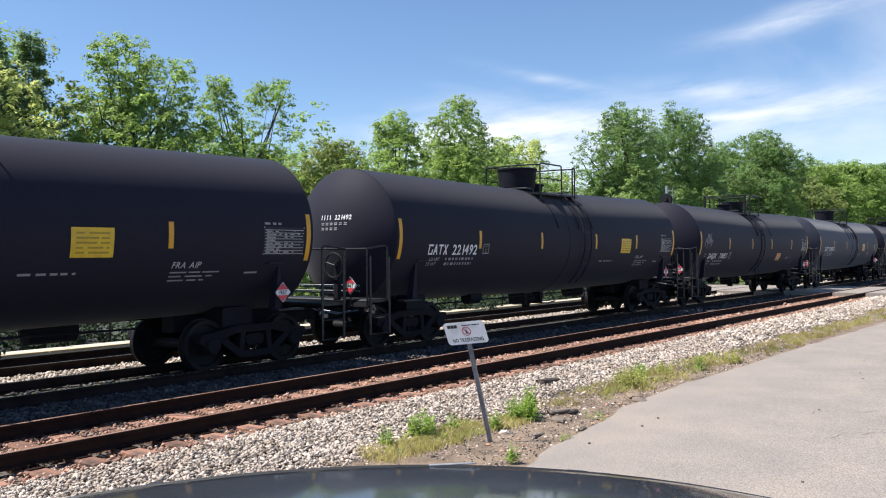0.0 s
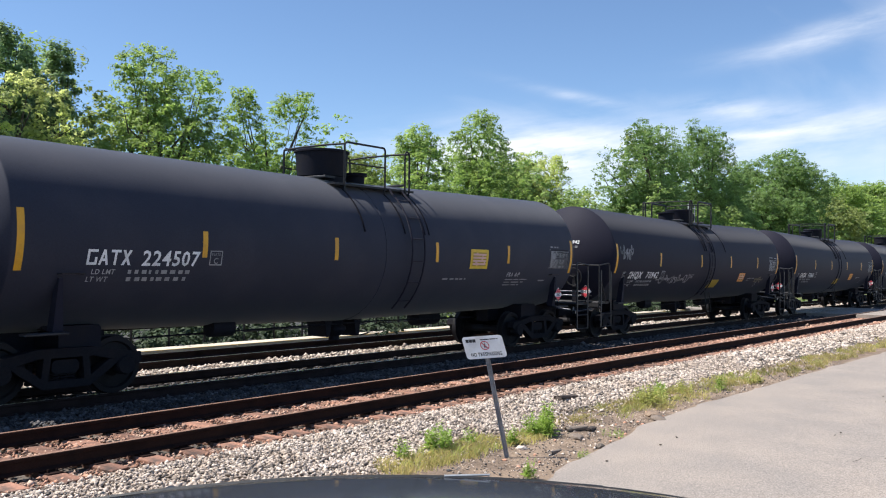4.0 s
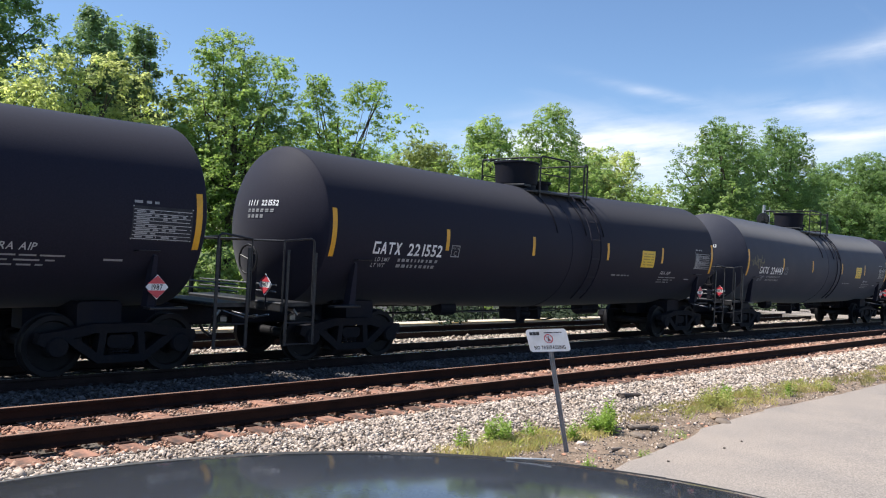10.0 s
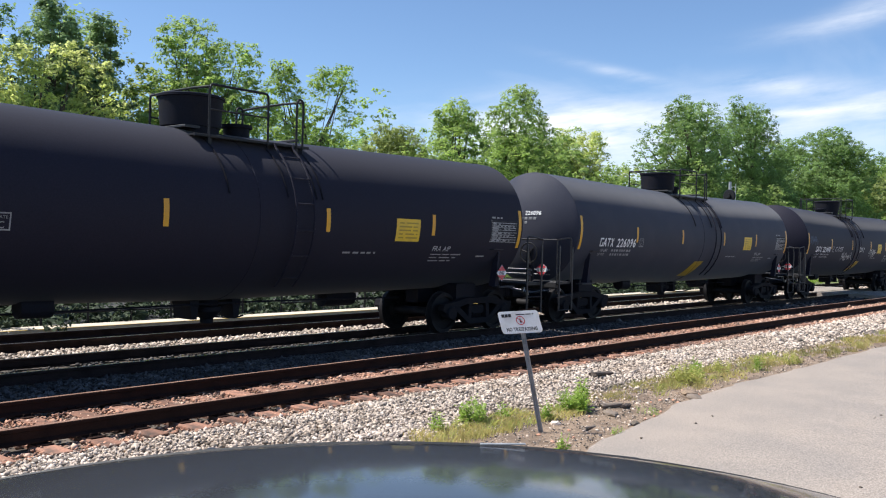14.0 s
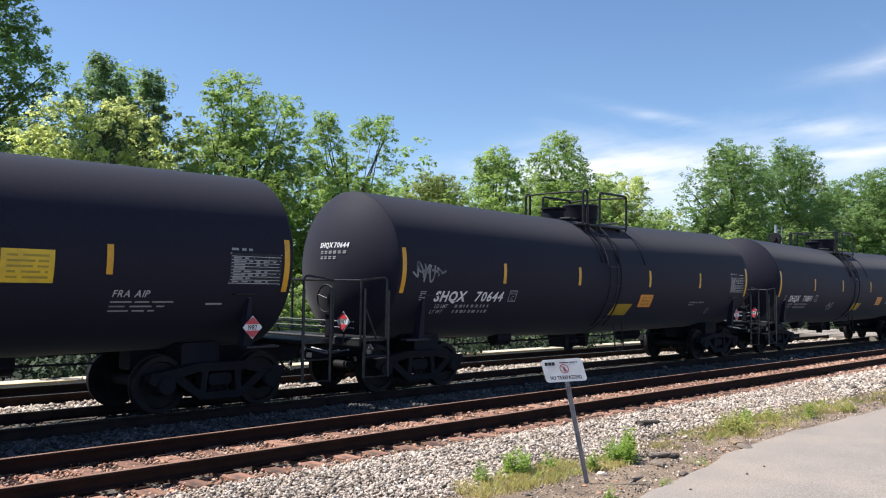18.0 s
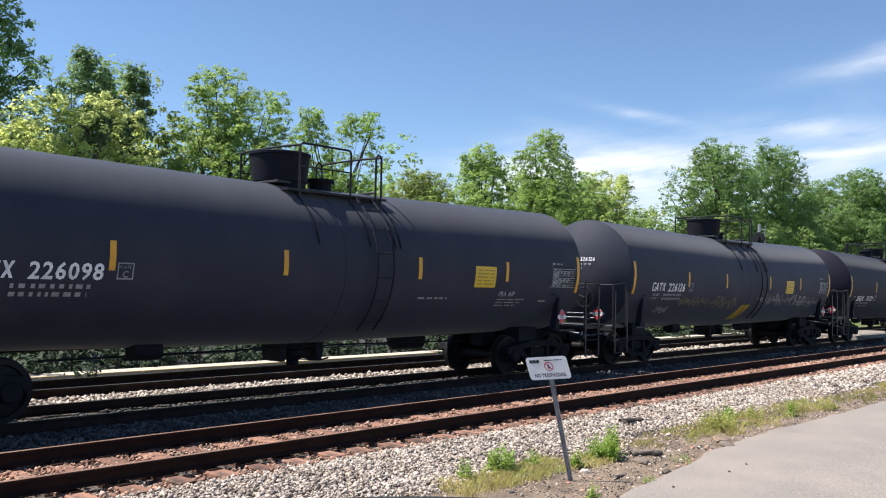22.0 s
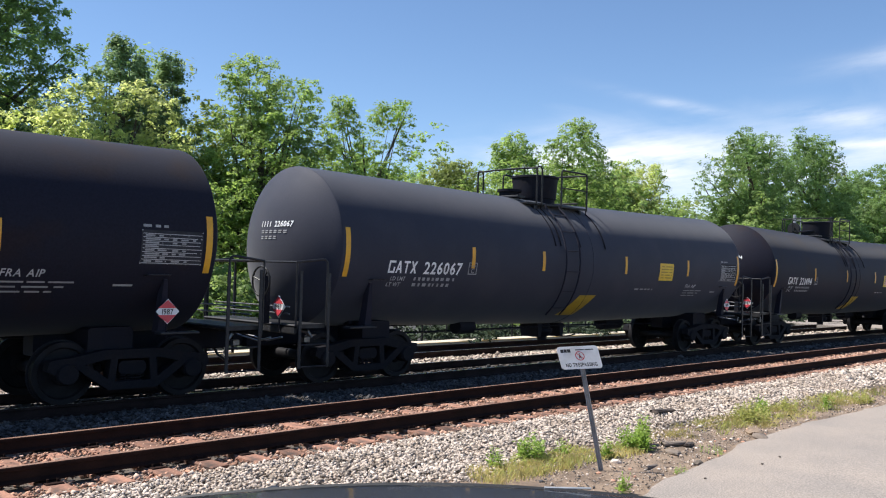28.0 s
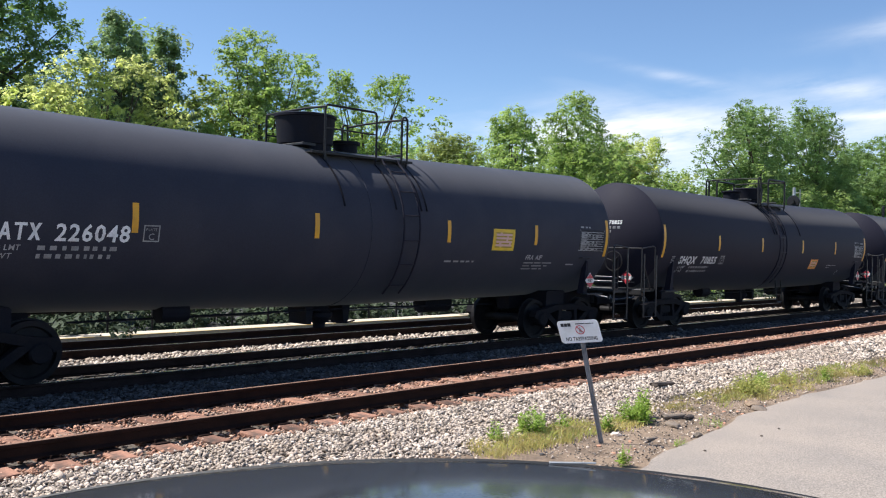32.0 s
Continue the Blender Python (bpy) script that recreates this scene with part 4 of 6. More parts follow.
def add_marks(car, kind):
    """Reflective strips, signs and stencilled panels shared by cars of a kind."""
    xs = {"G": (-4.61, -1.60, 1.66, 4.57), "T": (-4.28, -1.49, 1.61, 4.60), "S": (-4.55, -1.60, 1.62, 4.64)}[kind]
    for x in (-7.71, 7.71):
        part("reflective_strip", decal(x - 0.055, x + 0.055, 1.97, 2.86, 1, 8), M["yellow"], car)
    for x in xs:
        part("reflective_strip", decal(x - 0.05, x + 0.05, 2.20, 2.64, 1, 4), M["yellow"], car)
    rng = random.Random(5)
    # table of test dates by the rear end
    tb = Geo()
    for i in range(9):
        bars(tb, 6.60, 7.58, 2.10 + i * 0.055, 0.010, rng, 0.9, 1.0, 0.005)
    te = Geo()
    for i in range(8):
        bars(te, 6.64, 6.92 + rng.uniform(0, 0.1), 2.122 + i * 0.055, 0.024, rng, 0.10, 0.25, 0.005)
        if i % 3 != 1:
            bars(te, 7.08, 7.30 + rng.uniform(0, 0.22), 2.122 + i * 0.055, 0.024, rng, 0.06, 0.14, 0.005)
    for x in (7.03, 7.34):
        tb.add([on_tank(x, 2.09, 0.005), on_tank(x + 0.01, 2.09, 0.005), on_tank(x + 0.01, 2.54, 0.005), on_tank(x, 2.54, 0.005)], [(0, 1, 2, 3)])
    bars(te, 6.60, 7.05, 2.64, 0.04, rng, 0.06, 0.14)
    for x in (6.58, 7.58):
        tb.add([on_tank(x, 2.09, 0.005), on_tank(x + 0.02, 2.09, 0.005), on_tank(x + 0.02, 2.60, 0.005), on_tank(x, 2.60, 0.005)], [(0, 1, 2, 3)])
    table = part("stencilled_table", decal(6.58, 7.60, 2.085, 2.60, 3, 4, 0.0, 0.003), M["table_panel"], car, "worn white stencilled table")
    tagged(part("table_rule", tb, M["letter_mid"], table), kind="stuff")
    tagged(part("table_entry", te, M["letter_dim"], table), kind="stuff")
    if kind in "GT":
        x0, zs = (3.42, 2.06) if kind == "G" else (3.48, 1.86)
        sq = part("yellow_sign", decal(x0, x0 + 0.72, zs, zs + 0.46, 1, 3), M["yellow_sign"], car, "square yellow warning sign")
        sg = Geo()
        for i in range(5):
            bars(sg, x0 + 0.08, x0 + 0.64, zs + 0.06 + i * 0.075, 0.03, rng, 0.10, 0.4, 0.009)
        part("sign_print", sg, M["yellow_patch"], sq)
        for word, xw in (("FRA", 4.64), ("AIP", 5.00)):
            part("inspection_stencil", lettered(Geo(), word, xw, 1.87, 0.150, 1.0, 0.2), M["letter_mid"], car)
        st = Geo()
        for i in range(3):
            bars(st, 4.64, 5.69 - 0.15 * i, 1.785 - i * 0.068, 0.024, rng, 0.12, 0.4)
        tagged(part("test_stencil", st, M["letter_dim"], car), kind="stuff")
        tagged(part("capacity_stencil", bars(Geo(), 2.05, 2.95, 1.80, 0.035, rng, 0.08, 0.2), M["letter_dim"], car), kind="stuff")
        part("small_stencil", bars(Geo(), 6.25, 6.55, 1.75, 0.03, rng, 0.4, 0.4), M["letter_dim"], car)
    else:
        st = bars(Geo(), 4.20, 5.10, 1.76, 0.035, rng, 0.08, 0.2)
        tagged(part("capacity_stencil", bars(st, 4.20, 4.50, 1.69, 0.03, rng, 0.08, 0.2), M["letter_dim"], car), kind="stuff")
        part("small_stencil", bars(Geo(), 7.2, 7.5, 2.62, 0.03, rng, 0.4, 0.4), M["letter_dim"], car)
        og = part("orange_sign", decal(2.85, 3.52, 1.65, 1.99, 1, 3, -0.03), M["orange_sign"], car, "orange warning sign")
        sg = Geo()
        for i in range(3):
            bars(sg, 2.95, 3.42, 1.71 + i * 0.09, 0.04, rng, 0.10, 0.4, 0.009)
        part("sign_print", sg, M["yellow_patch"], og)
        ring = Geo()
        for i in range(10):
            q, q2 = 2 * math.pi * i / 10, 2 * math.pi * (i + 1) / 10
            ring.add([on_tank(5.6 + 0.09 * math.cos(q), 1.52 + 0.09 * math.sin(q)), on_tank(5.6 + 0.09 * math.cos(q2), 1.52 + 0.09 * math.sin(q2)),
                      on_tank(5.6 + 0.07 * math.cos(q2), 1.52 + 0.07 * math.sin(q2)), on_tank(5.6 + 0.07 * math.cos(q), 1.52 + 0.07 * math.sin(q))], [(0, 1, 2, 3)])
        part("stencil_ring", ring, M["letter_dim"], car)
        gr = Geo()
        for i in range(5):
            bars(gr, -7.17, -7.00, 1.83 + 0.04 * i, 0.02, rng, 0.3, 0.4)
        part("stencil_block", gr, M["letter_dim"], car)
    # boxed plate letter behind the number
    bx, bz = {"G": (-4.47, 2.07), "T": (-4.28, 2.03), "S": (-4.34, 1.80)}[kind]
    pb = Geo()
    for u0, u1, v0, v1 in ((0, 0.26, 0, 0.02), (0, 0.26, 0.23, 0.25), (0, 0.02, 0.02, 0.23), (0.24, 0.26, 0.02, 0.23)):
        pb.add([on_tank(bx + u0, bz + v0), on_tank(bx + u1, bz + v0), on_tank(bx + u1, bz + v1), on_tank(bx + u0, bz + v1)], [(0, 1, 2, 3)])
    lettered(pb, "PLATE", bx + 0.035, bz + 0.165, 0.058)
    lettered(pb, "C", bx + 0.08, bz + 0.03, 0.14)
    part("plate_mark", pb, M["letter_dim"], car)
    add_placard(car, 7.05, 1.38, -1.50)
    add_placard(car, -8.84, 1.42, -1.05, -90)


MARKS = {"G": "####", "S": "SHQX", "T": "TILX"}


def block_mark(g, x, z, h, w, slant=0.0):
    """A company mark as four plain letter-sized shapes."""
    def q(a):
        g.add([on_tank(x + u + slant * v, z + v, 0.005) for u, v in a], [tuple(range(len(a)))])
    t = h * 0.17
    for k in range(4):
        o = k * w * 1.16
        if k == 0:
            q([(o, 0), (o + t, 0), (o + t, h), (o, h)])
            q([(o + t, 0), (o + w, 0), (o + w, t), (o + t, t)])
            q([(o + t, h - t), (o + w, h - t), (o + w, h), (o + t, h)])
            q([(o + w - t, t), (o + w, t), (o + w, h * 0.5), (o + w - t, h * 0.5)])
        elif k == 1:
            q([(o, 0), (o + t, 0), (o + w * 0.5 + t * 0.5, h), (o + w * 0.5 - t * 0.5, h)])
            q([(o + w - t, 0), (o + w, 0), (o + w * 0.5 + t * 0.5, h), (o + w * 0.5 - t * 0.5, h)])
            q([(o + w * 0.25, h * 0.25), (o + w * 0.75, h * 0.25), (o + w * 0.70, h * 0.25 + t), (o + w * 0.30, h * 0.25 + t)])
        elif k == 2:
            q([(o, h - t), (o + w, h - t), (o + w, h), (o, h)])
            q([(o + w * 0.5 - t * 0.5, 0), (o + w * 0.5 + t * 0.5, 0), (o + w * 0.5 + t * 0.5, h - t), (o + w * 0.5 - t * 0.5, h - t)])
        else:
            q([(o, 0), (o + t * 1.2, 0), (o + w, h), (o + w - t * 1.2, h)])
            q([(o + w - t * 1.2, 0), (o + w, 0), (o + t * 1.2, h), (o, h)])


def number_car(car, kind, number, seed):
    """The car's own mark and number, weights, and the small repeat on its front head."""
    rng = random.Random(seed)
    g, mk, lines = Geo(), Geo(), [Geo(), Geo()]
    if kind == "G":
        x, z, h = -6.69, 2.06, 0.235
        if number:
            block_mark(mk, x, z, h, 0.165, 0.05)
            lettered(g, number, x + 0.93, z, h / 0.70, 0.97, 0.06, bold=0.010)
    else:
        x, z, h = (-6.73, 1.81, 0.205) if kind == "S" else (-6.70, 2.03, 0.235)
        if number:
            lettered(mk, MARKS[kind], x, z, h / 0.70, 1.09 if kind == "S" else 0.86, 0.12, bold=0.024)
            lettered(g, number, x + (1.25 if kind == "S" else 0.86), z, h / 0.70, 1.12 if kind == "S" else 1.10, 0.12, bold=0.012)
    if number:
        part("car_number", g, M["letter"], car, "white stencilled car number")
        part("owner_mark", mk, M["letter"], car)
    for i, head in enumerate(("LD LMT", "LT WT")):
        zz = z - 0.140 - 0.115 * i
        lettered(lines[i], head, x + 0.10 - 0.06 * i, zz, 0.108, 1.0, 0.1)
        tagged(part("weight_stencil", lines[i], M["letter_mid"], car), kind="stuff")
        tagged(part("weight_value", bars(Geo(), x + 0.72, x + 1.86 - 0.05 * i, zz + 0.005, 0.062, rng, 0.04, 0.11), M["letter_dim"], car), kind="stuff")
    # on the front head: a repeat of the number and two lines
    hd = Geo()
    zc = 2.86
    def head_x(y, zz):
        return -(L_CYL + dish(min(R_TANK, math.hypot(y, zz - Z_TANK)))) - 0.010
    def put_head(geo, text, u0, v0, size):
        vs, fs = letters(text, size, 0.1, 0.95, 0.018)
        out = []
        for u, v in vs:
            y = 0.30 - (u0 + u)          # reads from the far side to the near side
            out.append((head_x(y, zc + v0 + v), y, zc + v0 + v))
        geo.add(out, fs)
    if number:
        if kind != "G":
            put_head(hd, MARKS[kind], 0.0, 0.0, 0.145)
        else:
            for k in range(4):
                put_head(hd, "I", 0.02 + 0.09 * k, 0.0, 0.145)
        put_head(hd, number, 0.44, 0.0, 0.145)
    if number:
        tagged(part("head_number", hd, M["letter"], car), kind="stuff")
    for i, w in enumerate((6, 4)):
        ln = Geo()
        for k in range(w):
            put_head(ln, "=", 0.04 + 0.13 * k, -0.15 - 0.11 * i, 0.16)
        tagged(part("head_stencil", ln, M["letter_dim"], car), kind="stuff")


def scribble(car, x0, x1, z0, z1, seed, material="graffiti", strokes=5, width=0.042, words=()):
    """A spray-painted tag: looping strokes on the tank's near side."""
    rng = random.Random(seed)
    g = Geo()
    for k in range(strokes * 2):
        k = k / 2
        xa = x0 + (x1 - x0) * (k + 0.2) / strokes
        w = (x1 - x0) / strokes * rng.uniform(0.8, 1.5)
        n, pts = 26, []
        p1, p2, f1, f2 = rng.uniform(0, 6), rng.uniform(0, 6), rng.uniform(5, 9), rng.uniform(6, 12)
        for i in range(n):
            t = i / (n - 1)
            u = xa + w * (t + 0.22 * math.sin(f2 * t + p2)) * 0.8
            v = (z0 + z1) / 2 + (z1 - z0) * 0.5 * math.sin(f1 * t + p1) * (0.55 + 0.45 * math.sin(3 * t + p2))
            pts.append((u, v))
        for (a, b), (c, d) in zip(pts, pts[1:]):
            L = math.hypot(c - a, d - b) or 1
            nx, nz = -(d - b) / L * width / 2, (c - a) / L * width / 2
            o = 0.006 + 0.0008 * k
            g.add([on_tank(a - nx, b - nz, o), on_tank(c - nx, d - nz, o), on_tank(c + nx, d + nz, o), on_tank(a + nx, b + nz, o)], [(0, 1, 2, 3)])
    for text, u, v, size in words:
        part("graffiti_word", lettered(Geo(), text, u, v, size, 1.1, 0.2, 0.006, 0.01), M[material], car, "spray-painted word")
    part("graffiti", g, M[material], car, "spray-painted graffiti")


def build_car(kind, paint, label, plan):
    car = thing("tank_car", label, "tank car", group="tank cars of the train")
    part("tank", tank_body(), M[paint], car, smooth=True)
    for s in (-1, 1):
        part("tank_head", tank_head(s), M[paint], car, smooth=True)
    ring = Geo()
    for x in (0.0,):
        arc = [(x, (R_TANK + 0.001) * math.cos(q), Z_TANK + sag(x) + (R_TANK + 0.001) * math.sin(q)) for q in [2 * math.pi * i / 48 for i in range(49)]]
        ring.tube(arc, 0.010, 5)
    part("jacket_band", ring, M[paint], car)
    add_ends(car, kind)
    add_platform(car, kind, plan)
    add_underside(car, kind)
    add_marks(car, kind)
    for cx in (-6.75, 6.75):
        add_truck(car, cx)
    return car


GREY, BLACK, RUSTY = "tank_grey", "tank_black", "tank_rusty"
TEXT = {BLACK: "black rail tank car with white stencilled numbers", GREY: "dark grey rail tank car with white stencilled numbers",
        RUSTY: "black rail tank car with a rust-dusted top"}
# kind, number, paint, in the order in which they pass
CONSIST = [
    ("G", "", BLACK), ("G", "221492", BLACK), ("S", "70853", BLACK), ("G", "224507", GREY), ("S", "70942", BLACK),
    ("S", "70860", BLACK), ("T", "363196", BLACK), ("G", "221552", BLACK), ("G", "224443", GREY), ("G", "221508", BLACK),
    ("G", "226096", GREY), ("G", "221498", BLACK), ("S", "70644", BLACK), ("S", "70891", BLACK), ("G", "226098", GREY),
    ("G", "226126", GREY), ("S", "70729", BLACK), ("G", "221531", RUSTY), ("G", "226067", GREY), ("G", "221494", RUSTY),
    ("G", "226048", GREY), ("S", "70855", BLACK), ("S", "", BLACK), ("G", "", BLACK), ("G", "", GREY), ("S", "", BLACK), ("G", "", BLACK),
]
TURNED = (11, 17, 18, 19)                                # their walkways run the other way
bases, CARS = {}, []
for i, (kind, number, paint) in enumerate(CONSIST):
    plan = kind if kind in "ST" else "B" if i in TURNED else "A"
    if (kind, paint, plan) not in bases:
        bases[kind, paint, plan] = build_car(kind, paint, TEXT[paint], plan)
    CARS.append([kind, number, paint, plan, None])
fresh = set()
for i, c in enumerate(CARS):
    key = (c[0], c[2], c[3])
    if key in fresh:
        c[4] = copy_thing(bases[key], Matrix())
    else:
        fresh.add(key)
# a base takes its own marks last, so that the copies come without them
for i, c in enumerate(CARS):
    if c[4] is None:
        c[4] = bases[c[0], c[2], c[3]]
for i, (kind, number, paint, plan, car) in enumerate(CARS):
    number_car(car, kind, number, i)

scribble(CARS[2][4], -7.4, -6.6, 2.2, 2.8, 3, "graffiti_dim", strokes=3)
scribble(CARS[4][4], -7.55, -6.75, 2.35, 2.85, 4, "graffiti_dim", strokes=4)
scribble(CARS[4][4], -4.6, -2.2, 1.62, 1.92, 5, "graffiti_dim", strokes=6, words=(("2017", -2.05, 1.80, 0.20),))
scribble(CARS[4][4], 5.2, 6.0, 1.6, 1.85, 6, "graffiti_tan", 2, words=(("YEC", 5.15, 1.62, 0.24),))
scribble(CARS[8][4], -7.55, -6.5, 2.2, 2.7, 7, "graffiti_tan", 4)
scribble(CARS[11][4], -7.6, -6.75, 2.35, 2.75, 8, "graffiti_blue", 5)
scribble(CARS[11][4], -2.95, -1.5, 1.68, 2.08, 9, strokes=4, words=(("C-ROT", -4.02, 2.10, 0.30), ("DAY", -0.2, 2.10, 0.34)))
scribble(CARS[11][4], 1.4, 2.7, 1.88, 2.28, 10, strokes=5)
scribble(CARS[12][4], -7.5, -6.7, 2.2, 2.6, 11, "graffiti_dim", strokes=3)
scribble(CARS[13][4], -2.9, -2.35, 1.48, 1.78, 12, "letter_dim", strokes=3, width=0.028)
scribble(CARS[15][4], -4.95, -3.05, 1.60, 1.92, 13, "graffiti_tan", 7)
scribble(CARS[15][4], -2.9, -1.05, 1.50, 1.95, 14, "graffiti_tan", 5)
scribble(CARS[15][4], 0.8, 4.3, 1.65, 2.05, 15, "graffiti_dim", strokes=8)
scribble(CARS[15][4], 4.2, 6.7, 1.52, 1.95, 16, "graffiti_dim", strokes=6)
scribble(CARS[15][4], -6.1, -5.4, 1.40, 1.62, 17, "graffiti_dim", strokes=3)
for k in (10, 11, 15, 17, 18, 19):
    part("yellow_panel", decal(-0.62, 0.06, 1.15, 1.65, 2, 5, 0.36), M["yellow_patch"], CARS[k][4], "faded yellow safety panel")
for k in (4, 5, 12, 13, 16, 22, 25):
    x = {4: 0.16, 12: 0.04, 13: 0.04}.get(k, -0.32)
    part("yellow_panel", decal(x, x + 0.86, 1.44, 1.74, 2, 4, 0.10), M["yellow_patch"], CARS[k][4], "faded yellow safety panel")
for k in (2, 3, 4, 16, 19, 20, 21):
    c = CARS[k]
    if c[0] == "G":
        part("pink_sticker", decal(3.52, 4.04, 2.14, 2.44, 1, 3, 0.0, 0.007), M["pink_sign"], c[4], "faded pink sticker")
    else:
        part("pink_sticker", decal(2.92, 3.44, 1.71, 1.94, 1, 2, -0.02, 0.007), M["pink_sign"], c[4], "faded pink sticker")

# how far each car's warning sign and its four side strips stand from the usual place
SIGN_SHIFT = {0: -0.62, 2: -0.35, 3: -0.44, 4: 0.28, 5: -0.30, 11: -0.39, 12: -1.55, 14: 0.30, 15: -0.24, 16: -0.50, 18: -0.31, 19: -0.65, 21: -0.30}
STRIP_SHIFT = {4: (0, 0.58, 0.35, 0.42), 2: (0.10, 0.16, -0.20, 0.10), 3: (0.03, 0.13, 0.05, 0.02), 5: (0, 0.07, 0, 0.20), 8: (-0.05, -0.14, -0.02, 0), 9: (0, -0.24, -0.09, 0), 11: (0.02, 0.18, 0.09, -0.02), 12: (-0.05, -0.10, 0.04, -0.08),
               13: (0, 0, 0.13, 0), 14: (0.05, 0.21, 0.33, 0.27), 15: (0.10, -0.27, 0.03, 0), 16: (0.29, 0.06, -0.13, -0.07), 18: (0.27, -0.36, -0.20, 0.07), 19: (0.16, 0.25, 0.10, 0), 20: (0, 0.33, 0.40, 0.32)}
for i, c in enumerate(CARS):
    for ob in c[4].children:
        if ob.name.startswith(("yellow_sign", "orange_sign", "pink_sticker")):
            ob.matrix_basis = pose(SIGN_SHIFT.get(i, 0.0), -0.009 * abs(SIGN_SHIFT.get(i, 0.0)), 0) @ ob.matrix_basis
    strips = sorted((ob for ob in c[4].children if ob.name.startswith("reflective_strip")), key=lambda ob: ob.data.vertices[0].co.x)
    for ob, d in zip(strips[1:5], STRIP_SHIFT.get(i, (0, 0, 0, 0))):
        ob.matrix_basis = pose(d, -0.009 * abs(d), 0) @ ob.matrix_basis

# the train's small surges, every half second, in metres
SURGE = [.03, .12, .07, -.27, -.27, .15, .19, -.15, -.2, -.09, .06, .11, -.06, -.04, .26, .29, .26, -.14, -.21, .19, .16, .19, -.19, -.26, .07, .09, -.3, -.29, .09, .09, .08, .06, .05,
         .03, .02, .03, -.35, -.35, .02, .07, .09, -.17, -.19, .22, .27, -.08, -.09, .28, .29, .22, -.11, -.1, -.1, -.09, -.09, -.1, -.12, .19, .2, .17, -.2, -.2, .14, .14, -.19]


def car_x(i, t):
    """Where car i stands at t seconds."""
    k = min(63, int(2 * t))
    extra = SURGE[k] + (SURGE[k + 1] - SURGE[k]) * (2 * t - k)
    return 4.429 + PITCH * i - (11.39196 * t - 0.000748 * t * t - 0.0001594 * t ** 3) - extra


def motions():
    """Cars roll along the track; their wheelsets turn while they are near."""
    wheels_of = {}
    for ob in scene.objects:
        if ob.name.startswith("wheelset"):
            wheels_of.setdefault(ob.parent.parent, []).append(ob)
    for i, (kind, number, paint, plan, car) in enumerate(CARS):
        rows = [(k / 2, pose(car_x(i, k / 2), TRACK_Y, RAIL_Z)) for k in range(65)]
        walk(car, rows)
        near = [k for k in range(0, 961) if -16 < car_x(i, k / 30) < 45]
        for w in wheels_of.get(car, ()):
            x = w.location.x
            ks = sorted({0, 960, *near})
            base = car_x(i, near[0] / 30) if near else 0
            rows = []
            for k in ks:
                kk = min(max(k, near[0]), near[-1]) if near else 0
                a = -(base - car_x(i, kk / 30)) / 0.457 if near else 0.0
                rows.append((k / 30, pose(x, 0, 0.457, 0, math.degrees(a) % 360, 0)))
            walk(w, rows)

# ---- ground, road, tracks ----
def grid_sheet(name, xs, ys, height, material, label, category):
    vs = [(x, y, height(x, y)) for y in ys for x in xs]
    n = len(xs)
    fs = [(j * n + i, j * n + i + 1, (j + 1) * n + i + 1, (j + 1) * n + i) for j in range(len(ys) - 1) for i in range(n - 1)]
    ob = new(name, Geo().add(vs, fs).mesh(name, material, True))
    return tagged(ob, label, category, kind="structure")


def wave(x, y, s=1.0, seed=0.0):
    return noise.noise(Vector((x * s, y * s, seed)))


def ground_z(x, y):
    far = max(0.0, y - 60) * 0.06
    return -0.42 + 0.05 * wave(x, y, 0.2) + far + (0.10 if y > 19.5 else 0) - (0.25 if y < -200 else 0)


xs = [-3000, -800, -300, -120, -60, -30] + [x * 4 for x in range(-6, 60)] + [260, 320, 420, 600, 1000, 3500]
ys = [-3000, -600, -150, -60, -30, -12, -4, 2, 4, 6, 8, 10, 12, 14, 16, 18, 19, 20, 22, 24, 27, 30, 35, 40, 50, 60, 80, 110, 160, 300, 700, 3000]
grid_sheet("ground", xs, ys, ground_z, M["ground"], "grassy ground with worn earth", "ground")

BED = [(6.2, -0.34), (6.9, -0.29), (7.7, -0.24), (8.3, -0.215), (8.75, -0.238), (10.95, -0.238), (11.6, -0.25), (12.3, -0.22), (12.9, -0.23), (14.7, -0.23), (15.4, -0.27), (16.2, -0.22), (18.4, -0.22), (18.95, -0.28)]


def bed_z(y):
    for (a, p), (b, q) in zip(BED, BED[1:]):
        if y <= b:
            return p + (q - p) * max(0.0, y - a) / (b - a)
    return BED[-1][1]


bed_x = [-160, -60, -30] + [-20 + 1.0 * i for i in range(80)] + [62, 70, 80, 100, 140, 200, 300, 450, 700]
grid_sheet("ballast_bed", bed_x, [y for y, z in BED], lambda x, y: bed_z(y) + 0.02 * wave(x, y, 0.8, 2.0), M["bed"], "grey stone ballast bed under the tracks", "track bed")


EDGE_X, EDGE_Y = (-60, 0, 5, 6.5, 8.3, 9.1, 11.0, 12.0, 14.2, 18.5, 24, 32, 44, 60, 320), (3.2, 3.4, 4.0, 4.5, 5.0, 5.25, 5.45, 5.72, 5.84, 5.78, 5.72, 5.5, 5.2, 5.0, 5.0)


def road_edge(x):
    return float(np.interp(x, EDGE_X, EDGE_Y)) + 0.10 * wave(x, 0.0, 0.9, 5.0) + 0.05 * wave(x, 0, 3.0, 6.0)


def dirt_z(x, y):
    return -0.315 + 0.035 * (y - 4.6) / 3 + 0.015 * wave(x, y, 1.3, 3.0)


